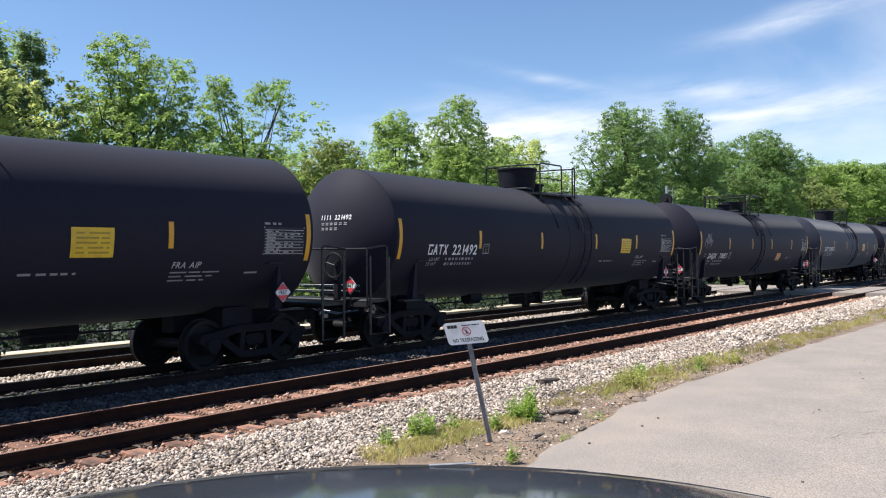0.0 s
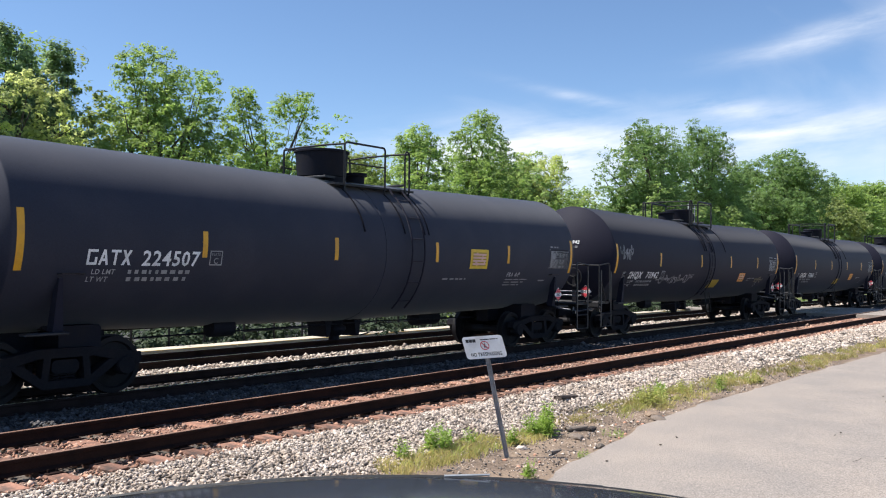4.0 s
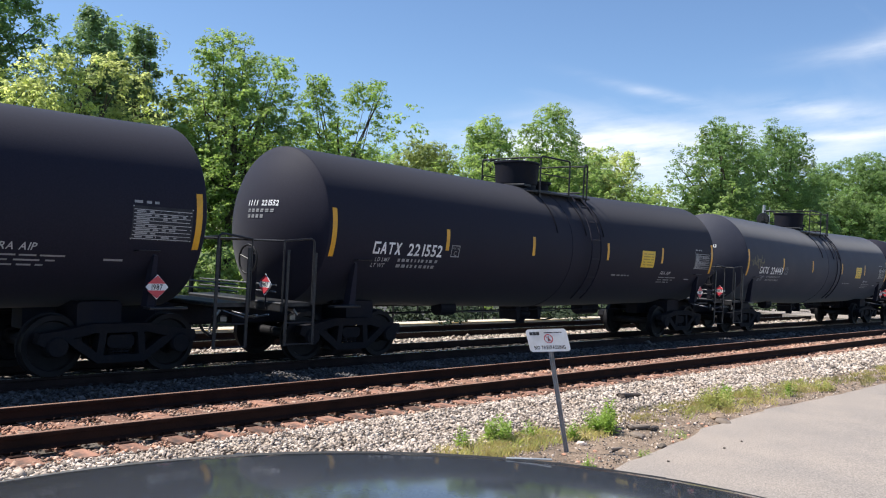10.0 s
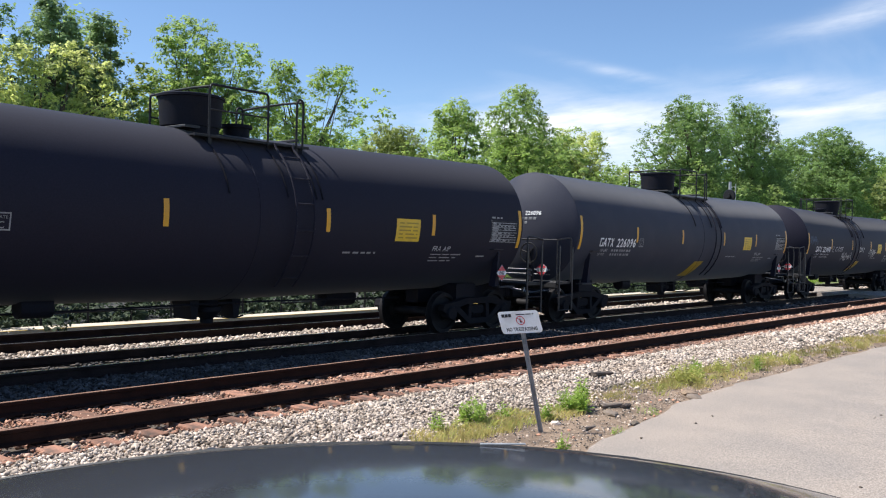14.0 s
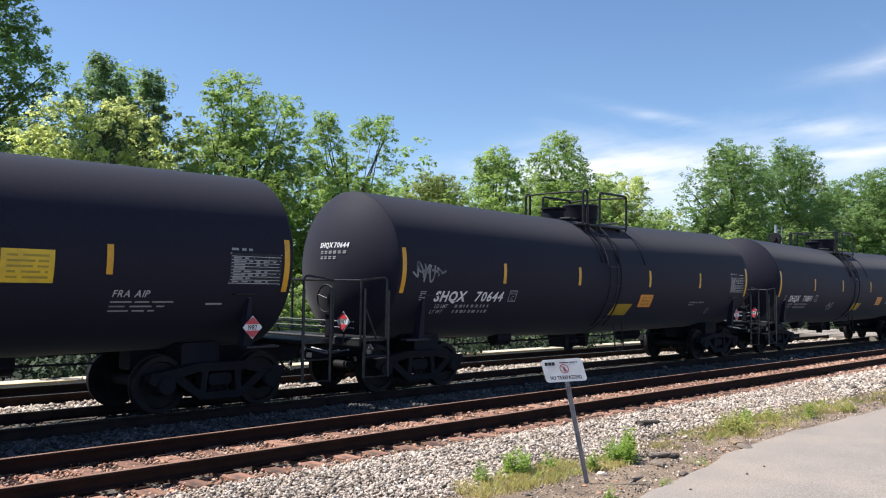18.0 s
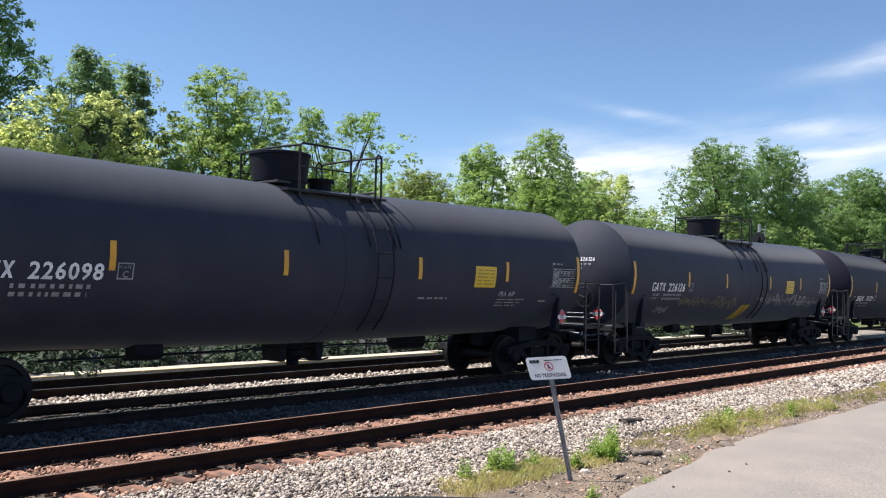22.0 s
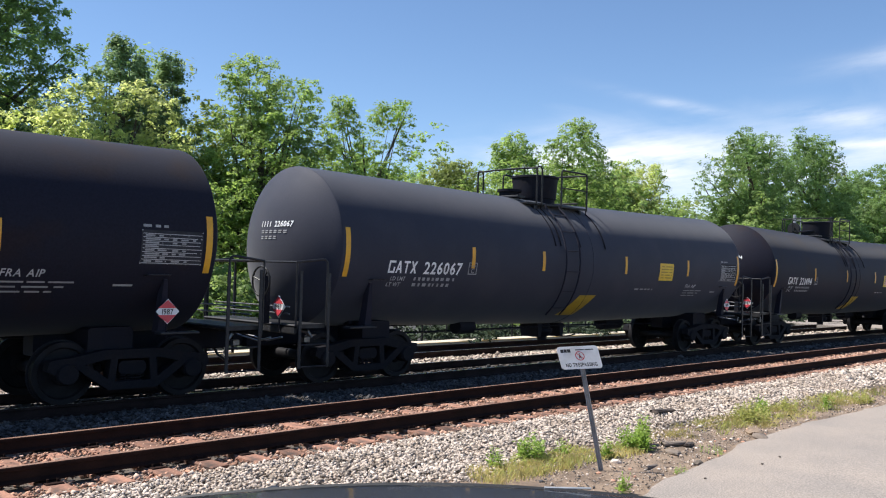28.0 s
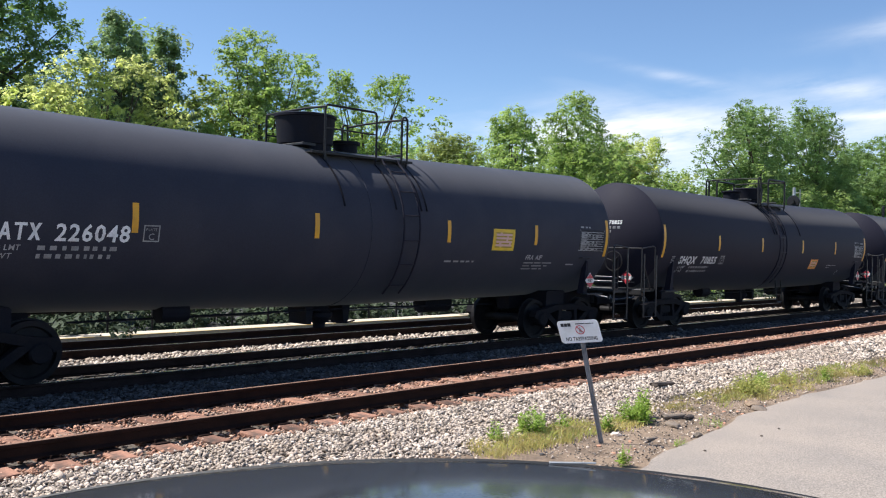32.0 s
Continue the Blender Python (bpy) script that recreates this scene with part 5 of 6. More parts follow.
dx = [-40, -20, -10] + [0.5 * i for i in range(0, 90)] + [46, 50, 56, 64, 80, 110, 160, 260]
grid_sheet("dirt_verge", dx, [3.0, 4.0, 4.8, 5.2, 5.6, 6.0, 6.4, 6.8, 7.2, 7.6], dirt_z, M["dirt"], "bare dirt verge beside the track", "verge")

# road: an asphalt apron with a broken edge and a low lip
rx = [-60, -30, -15, -6] + [0.25 * i for i in range(0, 200)] + [52, 56, 62, 72, 90, 130, 200, 320]
g = Geo()
vs, fs, cols = [], [], (-14.0, -6.0, -2.0, 0.0, 2.0, 3.2)
m = len(cols) + 3
for x in rx:
    e = road_edge(x)
    for y in cols:
        vs.append((x, y, -0.262 + 0.002 * wave(x, y, 0.08, 9.0)))
    vs += [(x, e - 0.12, -0.268), (x, e, -0.280), (x, e + 0.03, -0.345)]
for i in range(len(rx) - 1):
    for j in range(m - 1):
        fs.append((i * m + j, (i + 1) * m + j, (i + 1) * m + j + 1, i * m + j + 1))
tagged(new("road", g.add(vs, fs).mesh("road", M["asphalt"], True)), "sun-bleached asphalt road with a broken edge", "road", kind="structure")

# cracks in the asphalt
g = Geo()
for (xa, ya, xb, yb, sd) in ((11.5, 2.6, 14.5, 1.2, 1), (13.0, 3.3, 15.5, 1.0, 2), (17.0, 4.2, 19.0, 1.8, 3), (19.5, 3.5, 26, 2.2, 5)):
    rng = random.Random(sd)
    n = 26
    pts = [(xa + (xb - xa) * i / n + rng.uniform(-.05, .05), ya + (yb - ya) * i / n + 0.12 * math.sin(i * 0.7) + rng.uniform(-.05, .05)) for i in range(n + 1)]
    for (a, b), (c, d) in zip(pts, pts[1:]):
        w = rng.uniform(0.002, 0.006)
        g.add([(a, b - w, -0.2590), (c, d - w, -0.2590), (c, d + w, -0.2590), (a, b + w, -0.2590)], [(0, 1, 2, 3)])
tagged(new("road_crack", g.mesh("road_crack", M["bed"])), "thin dark cracks in the asphalt", "crack", kind="structure")


def rail_profile(top):
    return [(-0.07, top - 0.17), (0.07, top - 0.17), (0.07, top - 0.155), (0.014, top - 0.13), (0.010, top - 0.05), (0.036, top - 0.036), (0.036, top - 0.006), (0.030, top), (-0.030, top), (-0.036, top - 0.006), (-0.036, top - 0.036), (-0.010, top - 0.05), (-0.014, top - 0.13), (-0.07, top - 0.155)]


def build_track(name, label, cy, top, steel, tie_mat, x_near, tie_len, polished):
    tr = thing(name, label, "railway track", kind="structure")
    for y in (cy - 0.7535, cy + 0.7535):
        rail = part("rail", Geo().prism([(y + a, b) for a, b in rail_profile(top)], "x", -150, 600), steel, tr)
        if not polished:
            # pale strip carrying the sunlit look of the rusty rail's top
            part("rail_head", Geo().box(-150, 600, y - 0.030, y + 0.030, top - 0.002, top + 0.0025), M["rust_lit"], rail)
        else:
            part("running_surface", Geo().box(-150, 600, y - 0.024, y + 0.024, top - 0.002, top + 0.0025), M["rail_top"], rail)
    rng = random.Random(hash(len(name)) % 100)
    # nearest ties one by one, each with plates and spikes of its own
    lumps = []
    for v in range(4):
        q = Geo()
        L, w, h = tie_len / 2 + rng.uniform(-0.06, 0.06), rng.uniform(0.105, 0.125), 0.17
        ring = [(-w, -h), (w, -h), (w, -0.015), (w - 0.015, 0), (-w + 0.015, 0), (-w, -0.015)]
        q.prism(ring, "y", -L, L)
        q.v = [(x + rng.uniform(-.008, .008), y + rng.uniform(-.02, .02), z) for x, y, z in q.v]
        lumps.append(q.mesh("tie", tie_mat))
    plate = Geo().box(-0.09, 0.09, -0.17, 0.17, 0.0, 0.014, 0.004)
    for sx, sy in ((-0.05, -0.09), (0.05, 0.09), (0.05, -0.09), (-0.05, 0.09)):
        plate.box(sx - 0.009, sx + 0.009, sy - 0.012, sy + 0.012, 0.012, 0.045)
    plate = plate.mesh("tie_plate", M["rust"])
    x, k = x_near[0], 0
    while x < x_near[1]:
        t = part("tie", lumps[k % 4], None, tr, at=pose(x + rng.uniform(-.03, .03), cy + rng.uniform(-.06, .06), top - 0.186 + rng.uniform(-.012, .004), 0, 0, rng.uniform(-1.5, 1.5)))
        if polished is False and x < 26:
            for y in (-0.7535, 0.7535):
                part("tie_plate", plate, None, t, at=pose(0, y, 0.0))
        x += 0.56
        k += 1
    rest = Geo()
    for lo, hi in ((-40, x_near[0] - 0.3), (x, 420)):
        xx = lo
        while xx < hi:
            rest.box(xx - 0.11, xx + 0.11, cy - tie_len / 2, cy + tie_len / 2, top - 0.34, top - 0.19)
            xx += 0.56
    tagged(part("ties_beyond", rest, tie_mat, tr), kind="stuff")
    return tr


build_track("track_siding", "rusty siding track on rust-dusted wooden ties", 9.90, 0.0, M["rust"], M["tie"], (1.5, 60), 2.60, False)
build_track("track_main", "main track with polished rails under the train", TRACK_Y, RAIL_Z, M["rail_side"], M["tie_dark"], (1.0, 34), 2.60, True)
build_track("track_station", "brown-railed track beside the station platform", 17.20, -0.02, M["rail_side"], M["tie_dark"], (4.0, 40), 2.60, True)

# ---- ballast stones ----


def stones(name, label, material, areas, seed):
    """Loose broken stones, joined: each a squashed, jittered eight-sided lump."""
    rs = np.random.RandomState(seed)
    base = np.array([[1, 0, 0], [-1, 0, 0], [0, 1, 0], [0, -1, 0], [0, 0, 1], [0, 0, -1]], float)
    tri = np.array([[0, 2, 4], [2, 1, 4], [1, 3, 4], [3, 0, 4], [2, 0, 5], [1, 2, 5], [3, 1, 5], [0, 3, 5]])
    V, F, k = [], [], 0
    for x0, x1, y0, y1, per, size, zoff in areas:
        n = int((x1 - x0) * (y1 - y0) * per)
        px, py = rs.uniform(x0, x1, n), rs.uniform(y0, y1, n)
        keep = np.ones(n, bool)
        for c in (9.90 - 0.7535, 9.90 + 0.7535, TRACK_Y - 0.7535, TRACK_Y + 0.7535, 17.2 - 0.7535, 17.2 + 0.7535):
            keep &= np.abs(py - c) > 0.075
        if y1 < 6.8 and x0 < 30:       # beside the road, never on it
            keep &= py > np.interp(px, EDGE_X, EDGE_Y) + 0.06
        if y1 < 8.9 and y0 > 6.4:      # ragged foot of the shoulder
            foot = np.interp(px, (2, 7.0, 8.6, 11, 15, 20, 60), (6.4, 6.6, 6.95, 7.0, 7.1, 7.0, 6.9)) + 0.22 * np.sin(px * 2.1) + rs.normal(0, 0.16, n)
            keep &= py > foot
        px, py = px[keep], py[keep]
        n = len(px)
        pz = np.interp(py, [y for y, z in BED], [z for y, z in BED]) + zoff + rs.uniform(-0.012, 0.018, n)
        r = size * rs.lognormal(0, 0.28, n)
        v = base[None] * (1 + rs.uniform(-0.30, 0.30, (n, 6, 1))) + rs.uniform(-0.28, 0.28, (n, 6, 3))
        v *= np.stack([rs.uniform(0.8, 1.35, n), rs.uniform(0.7, 1.1, n), rs.uniform(0.5, 0.8, n)], 1)[:, None, :]
        a = rs.uniform(0, 6.283, n)
        c, s = np.cos(a)[:, None], np.sin(a)[:, None]
        tilt = rs.uniform(-0.5, 0.5, (n, 2))
        x, y, z = v[..., 0] * c - v[..., 1] * s, v[..., 0] * s + v[..., 1] * c, v[..., 2]
        z = z + x * tilt[:, :1] + y * tilt[:, 1:]
        P = np.stack([x * r[:, None] + px[:, None], y * r[:, None] + py[:, None], z * r[:, None] + pz[:, None]], 2)
        V.append(P.reshape(-1, 3))
        F.append((tri[None] + (np.arange(n) * 6)[:, None, None] + k).reshape(-1))
        k += n * 6
    ob = new(name, fast_mesh(name, np.concatenate(V), np.concatenate(F), 3, material))
    return tagged(ob, label, "ballast", kind="stuff")


stones("ballast_shoulder", "pale broken limestone ballast beside the rails", M["stone"],
       [(2.5, 12, 6.45, 8.64, 1250, 0.0222, 0.010), (12, 22, 6.6, 8.66, 760, 0.0262, 0.010), (22, 45, 6.7, 8.7, 200, 0.043, 0.010), (45, 110, 6.9, 8.8, 40, 0.09, 0.01),
        (4, 16, 6.0, 7.0, 160, 0.020, 0.014), (16, 40, 6.2, 6.9, 60, 0.026, 0.016)], 1)
stones("ballast_siding", "rust-stained ballast between the siding rails", M["stone_rust"],
       [(1.5, 12, 8.55, 9.10, 330, 0.0245, 0.013), (12, 25, 8.6, 9.1, 220, 0.029, 0.012), (1.5, 12, 9.2, 10.55, 430, 0.0245, 0.026), (12, 25, 9.2, 10.55, 260, 0.031, 0.026),
        (1.5, 12, 10.6, 11.0, 200, 0.028, 0.01), (12, 25, 10.6, 11.0, 160, 0.030, 0.01), (25, 60, 8.6, 11.0, 80, 0.05, 0.02)], 2)
# the stones' dark colour deepens the shade that the train casts here
stones("ballast_main", "ballast round the main track, coloured dark for the train's shade", M["stone_dark"],
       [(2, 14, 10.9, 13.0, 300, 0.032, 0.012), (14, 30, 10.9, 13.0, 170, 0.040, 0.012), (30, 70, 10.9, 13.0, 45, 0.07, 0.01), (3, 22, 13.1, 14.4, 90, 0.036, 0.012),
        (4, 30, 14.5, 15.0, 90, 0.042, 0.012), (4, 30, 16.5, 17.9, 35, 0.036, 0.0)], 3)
stones("ballast_station", "pale ballast along the station track", M["stone"],
       [(4, 30, 15.0, 16.36, 300, 0.040, 0.018), (30, 70, 15.0, 16.36, 40, 0.07, 0.01)], 4)
stones("verge_gravel", "small gravel scattered over the dirt verge", M["stone"],
       [(8, 14, 5.2, 6.7, 300, 0.011, 0.038), (14, 24, 5.7, 6.6, 130, 0.014, 0.038)], 6)
stones("verge_gravel", "dark grit scattered over the dirt verge", M["stone_dark"],
       [(8, 14, 5.2, 6.7, 160, 0.012, 0.036), (14, 24, 5.7, 6.6, 80, 0.015, 0.036)], 7)

# ---- trees ----


def leaf_cloud(name, centers, radii, per_m2, size, material, seed):
    """Sprays of leaves over the lobes of a crown, thick outside and thin within, with gaps between them; each leaf is an island."""
    rs = np.random.RandomState(seed)
    spray = size * 3.5                                   # reach of one spray
    H, D = [], []
    for c, a in zip(centers, radii):
        c, a = np.array(c, float), np.array(a, float)
        area = 4 * math.pi * (a[0] * a[1] + a[1] * a[2] + a[0] * a[2]) / 3
        m = max(4, int(per_m2 * area))
        d = rs.normal(size=(m, 3))
        d /= np.linalg.norm(d, axis=1)[:, None]
        rad = np.where(rs.uniform(0, 1, m) < 0.72, rs.uniform(0.80, 1.06, m), rs.uniform(0.35, 0.80, m))[:, None]
        H.append(c + d * a * rad)
        D.append(d)
    H, D = np.concatenate(H), np.concatenate(D)
    m, k = len(H), 20
    n = m * k
    i = np.repeat(np.arange(m), k)
    big = rs.uniform(0.62, 1.25, m)[i][:, None]
    q = rs.normal(size=(n, 3))
    q /= np.linalg.norm(q, axis=1)[:, None]
    q[:, 2] = np.where(rs.uniform(0, 1, n) < 0.75, np.abs(q[:, 2]), q[:, 2])     # most leaves lie on the upper side
    reach = rs.uniform(0.25, 1.0, (n, 1)) ** 0.6
    lean = D[i] * spray * 0.45 * reach
    P = H[i] + q * np.array([1.0, 1.0, 0.80]) * spray * big * reach + lean
    nrm = q * 0.8 + D[i] * 0.35 + np.array([0, 0, 0.65]) + rs.normal(size=(n, 3)) * 0.45
    nrm /= np.linalg.norm(nrm, axis=1)[:, None]
    u = np.cross(nrm, rs.normal(size=(n, 3)))
    u /= np.linalg.norm(u, axis=1)[:, None]
    w = np.cross(nrm, u)
    s = (size * rs.uniform(0.70, 1.35, n))[:, None]
    V = np.stack([P - u * s - nrm * s * 0.1, P + u * s * 0.55 + w * s * 0.66, P + u * s * 0.75 - w * s * 0.62], 1).reshape(-1, 3)
    return fast_mesh(name, V, np.arange(3 * n), 3, material)


def trunk_geo(x, y, z0, h, r, lobes, rng):
    g = Geo()
    lean = rng.uniform(-0.4, 0.4)
    n = 9
    stem = [(lean * (i / n) ** 2 + 0.10 * math.sin(i * 1.3), 0.1 * math.sin(i * 0.9), h * 0.80 * i / n) for i in range(n + 1)]
    g.tube(stem, [r * (1 - 0.80 * i / n) * (1.35 if i == 0 else 1) for i in range(n + 1)], 9)
    for (cx, cy, cz), (ax, ay, az) in lobes:
        for k in range(3):
            base = stem[rng.randint(2, 6)]
            tip = Vector((cx + rng.uniform(-.6, .6) * ax, cy + rng.uniform(-.6, .6) * ay, cz + rng.uniform(-.2, .8) * az))
            b = Vector(base)
            mid = b.lerp(tip, 0.5) + Vector((rng.uniform(-.3, .3), rng.uniform(-.3, .3), 0.3))
            g.tube([b, b.lerp(mid, 0.5) + Vector((0, 0, 0.1)), mid, mid.lerp(tip, 0.5), tip], [r * 0.42, r * 0.33, r * 0.24, r * 0.15, r * 0.05], 6)
    return g


def tree(name, label, x, y, h, w, lobes, material, seed, density=9.0, leaf=0.20, trunk=0.22, base=-0.3):
    """trunk and limbs, and a crown of leaf sprays. lobes: (dx, dz, ax, az) with heights as parts of h, widths as parts of w."""
    rng = random.Random(seed)
    t = thing(name, label, "tree", pose(x, y, base), group="trees behind the railway")
    cs, rs_ = [], []
    for dx, dz, ax, az in lobes:
        cs.append((dx * w, rng.uniform(-.12, .12) * w, dz * h))
        rs_.append((ax * w * 1.06, ax * w * 0.85, az * h * 1.04))
        for k in range(6):      # knobs that roughen the outline
            q, p = rng.uniform(0, 6.28), rng.uniform(-0.2, 1.2)
            cs.append((dx * w + ax * w * 0.95 * math.cos(q) * math.cos(p), ax * w * 0.75 * math.sin(q) * math.cos(p), dz * h + az * h * 0.95 * math.sin(p)))
            s_ = rng.uniform(0.26, 0.44)
            rs_.append((ax * w * s_, ax * w * s_, az * h * s_))
    part("trunk", trunk_geo(x, y, base, h, trunk, list(zip(cs, rs_))[::7], rng), M["bark"], t, smooth=True)
    part("crown", leaf_cloud("crown", cs, rs_, density, leaf, M[material], seed), None, t)
    return t


ROUND = [(0, 0.62, 0.42, 0.26), (-0.25, 0.50, 0.30, 0.22), (0.27, 0.52, 0.30, 0.22), (0.05, 0.82, 0.28, 0.16), (-0.1, 0.32, 0.36, 0.16), (0.2, 0.30, 0.34, 0.16)]
TALL = [(0, 0.45, 0.38, 0.26), (0.05, 0.70, 0.32, 0.20), (-0.05, 0.88, 0.20, 0.12), (-0.2, 0.30, 0.34, 0.18), (0.25, 0.33, 0.32, 0.18)]
SPIRE = [(0, 0.25, 0.46, 0.16), (0.10, 0.42, 0.42, 0.13), (-0.10, 0.56, 0.36, 0.11), (0.08, 0.70, 0.29, 0.09), (-0.05, 0.82, 0.22, 0.07), (0.02, 0.91, 0.15, 0.05), (0.0, 0.97, 0.09, 0.04)]
CLUMP = [(-0.26, 0.80, 0.20, 0.13), (0.16, 0.87, 0.22, 0.12), (0.36, 0.70, 0.16, 0.12), (-0.36, 0.56, 0.20, 0.13), (0.02, 0.62, 0.24, 0.14), (0.30, 0.48, 0.24, 0.13), (-0.05, 0.40, 0.34, 0.14), (-0.32, 0.32, 0.28, 0.14), (0.32, 0.28, 0.30, 0.14)]
PLUME = [(-0.33, 0.60, 0.13, 0.22), (-0.14, 0.72, 0.15, 0.24), (0.08, 0.76, 0.14, 0.22), (0.27, 0.66, 0.16, 0.24), (0.40, 0.46, 0.13, 0.22), (-0.40, 0.40, 0.13, 0.18), (-0.02, 0.46, 0.24, 0.20), (0.18, 0.36, 0.28, 0.18), (-0.22, 0.30, 0.28, 0.18)]
OPEN = [(-0.04, 0.84, 0.20, 0.13), (0.24, 0.78, 0.22, 0.13), (-0.22, 0.64, 0.22, 0.14), (0.12, 0.62, 0.28, 0.14), (0.42, 0.62, 0.18, 0.11), (-0.36, 0.46, 0.20, 0.13), (0.05, 0.42, 0.36, 0.14), (0.38, 0.36, 0.28, 0.14), (-0.34, 0.28, 0.28, 0.14)]
AIRY = [(-0.28, 0.72, 0.20, 0.16), (0.22, 0.76, 0.22, 0.18), (0.0, 0.52, 0.32, 0.16), (-0.1, 0.30, 0.38, 0.16), (0.25, 0.32, 0.30, 0.16), (0.32, 0.92, 0.10, 0.07), (-0.28, 0.90, 0.10, 0.07)]

tree("broadleaf_tree", "tall dark green broadleaf tree at the wood's edge", 13.0, 42, 19.5, 8.8, ROUND, "leaf_dark", 11, 2.9, 0.094, 0.35)
tree("conifer_tree", "dark spiky conifer rising over lighter trees", 20.7, 44, 13.9, 5.2, SPIRE, "leaf_conifer", 12, 3.6, 0.11, 0.22)
tree("conifer_tree", "dark slender conifer beside another conifer", 22.5, 45, 13.3, 2.8, SPIRE, "leaf_conifer", 13, 3.6, 0.11, 0.2)
tree("conifer_tree", "dark slender conifer beside a pale maple", 23.1, 43, 13.4, 4.2, SPIRE, "leaf_conifer", 14, 3.6, 0.11, 0.2)
tree("maple_tree", "pale yellow-green young maple", 16.8, 36, 10.2, 6.6, CLUMP, "leaf_light", 15, 2.3, 0.094, 0.2)
tree("maple_tree", "pale yellow-green maple behind the shelter", 12.6, 35, 8.4, 6.4, CLUMP, "leaf_light", 26, 2.3, 0.094, 0.2)
tree("broadleaf_tree", "large open mid-green broadleaf tree", 28.3, 42, 14.5, 8.6, OPEN, "leaf_fresh", 16, 2.9, 0.094, 0.3)
tree("twin_crown_tree", "slim airy tree with two crowns", 36.2, 42, 13.6, 7.2, AIRY, "leaf_mid", 17, 2.3, 0.09, 0.2)
tree("bushy_tree", "low dense bushy tree", 43.5, 42, 10.2, 7.5, ROUND, "leaf_olive", 18, 2.9, 0.094, 0.2)
tree("vine_tree", "vine-covered tree with a rounded top", 51.0, 42, 13.0, 7.0, TALL, "leaf_fresh", 19, 2.2, 0.108, 0.25)
tree("vine_tree", "tall vine-covered tree with a bare-stemmed top", 58.6, 42, 15.0, 8.5, TALL, "leaf_fresh", 20, 2.2, 0.108, 0.25)
tree("broadleaf_tree", "low fresh green tree in the distance", 67, 46, 12.4, 9, AIRY, "leaf_fresh", 21, 2.2, 0.108, 0.2)
tree("broadleaf_tree", "spindly pale-leaved tree in the distance", 74.5, 46, 13.8, 9, AIRY, "leaf_light", 22, 2.2, 0.108, 0.2)
tree("broadleaf_tree", "large dense dark green broadleaf tree", 91, 42, 18.6, 16.5, PLUME, "leaf_dark", 23, 1.8, 0.118, 0.45)
tree("broadleaf_tree", "large broad dark green tree with a domed crown", 109, 42, 20.6, 18.5, PLUME, "leaf_dark", 24, 1.8, 0.118, 0.45)
tree("broadleaf_tree", "domed mid-green tree at the end of the row", 134, 42, 20.0, 21.5, ROUND, "leaf_dark", 25, 1.6, 0.138, 0.45)
for k, (x, y, h, w, m_, lb) in enumerate(((172, 52, 17, 20, "leaf_mid", "distant mid-green tree"), (205, 56, 20, 24, "leaf_olive", "distant olive-green tree"), (245, 60, 25, 28, "leaf_mid", "distant tall green tree"), (295, 62, 30, 34, "leaf_mid", "distant tall green tree"), (360, 60, 34, 40, "leaf_dark", "distant dark green tree"))):
    tree("broadleaf_tree", lb + " along the line", x, y, h, w, ROUND, m_, 30 + k, 0.30, 0.36, 0.5)


def undergrowth(name, label, x0, x1, y, h, step, material, seed, density, leaf):
    rng = random.Random(seed)
    cs, rr, x = [], [], x0
    while x < x1:
        hh = h * rng.uniform(0.55, 1.1)
        cs.append((x, y + rng.uniform(-1.5, 1.5), hh * 0.45 - 0.3))
        rr.append((step * rng.uniform(0.7, 1.1), 1.6, hh * 0.55))
        x += step * rng.uniform(0.7, 1.1)
    ob = new(name, leaf_cloud(name, cs, rr, density, leaf, M[material], seed))
    return tagged(ob, label, "shrubs", kind="stuff")


undergrowth("undergrowth", "pale leafy scrub in front of the conifers", -6, 20, 37, 6.5, 2.6, "leaf_light", 59, 2.9, 0.096)
undergrowth("undergrowth", "tangled green undergrowth below the trees", 22, 60, 38, 9.6, 2.6, "leaf_mid", 51, 2.3, 0.104)
undergrowth("undergrowth", "bright bushes along the fence", -4, 70, 31, 3.4, 2.2, "leaf_fresh", 52, 1.9, 0.12)
undergrowth("undergrowth", "olive shrubs below the trees", 8, 90, 45, 12.0, 3.0, "leaf_olive", 53, 0.9, 0.17)
undergrowth("undergrowth", "mid-green thicket behind the first trees", 0, 90, 49, 14.0, 3.4, "leaf_mid", 57, 0.8, 0.18)
undergrowth("undergrowth", "dark woodland behind the first trees", 50, 170, 54, 10.5, 4.0, "leaf_dark", 54, 0.6, 0.2)
undergrowth("undergrowth", "green distant scrub beside the railway", 58, 120, 40, 11.5, 4.0, "leaf_fresh", 55, 0.8, 0.18)
undergrowth("undergrowth", "green scrub at the foot of the large trees", 76, 190, 37, 9.0, 5.0, "leaf_fresh", 58, 0.7, 0.2)
undergrowth("undergrowth", "distant wood along the line", 140, 460, 66, 24, 9, "leaf_olive", 56, 0.16, 0.45)

# hedge added to fill the dark band behind the fence
undergrowth("undergrowth", "low near-black hedge added behind the pipe fence", -3.0, 62, 21.9, 0.55, 0.8, "leaf_hedge", 60, 3.0, 0.085)
undergrowth("undergrowth", "distant mid-green wood behind the spindly trees", 52, 100, 62, 16.5, 4.0, "leaf_mid", 61, 0.6, 0.2)

# ---- grade crossing at the far end ----
g = Geo()
for ya, yb in ((4.8, 9.06), (9.24, 10.57), (10.75, 12.90), (13.09, 14.41), (14.59, 16.36), (16.54, 17.86), (18.04, 21.0)):
    g.box(46.5, 55.0, ya, yb, -0.30, -0.015, 0.03)
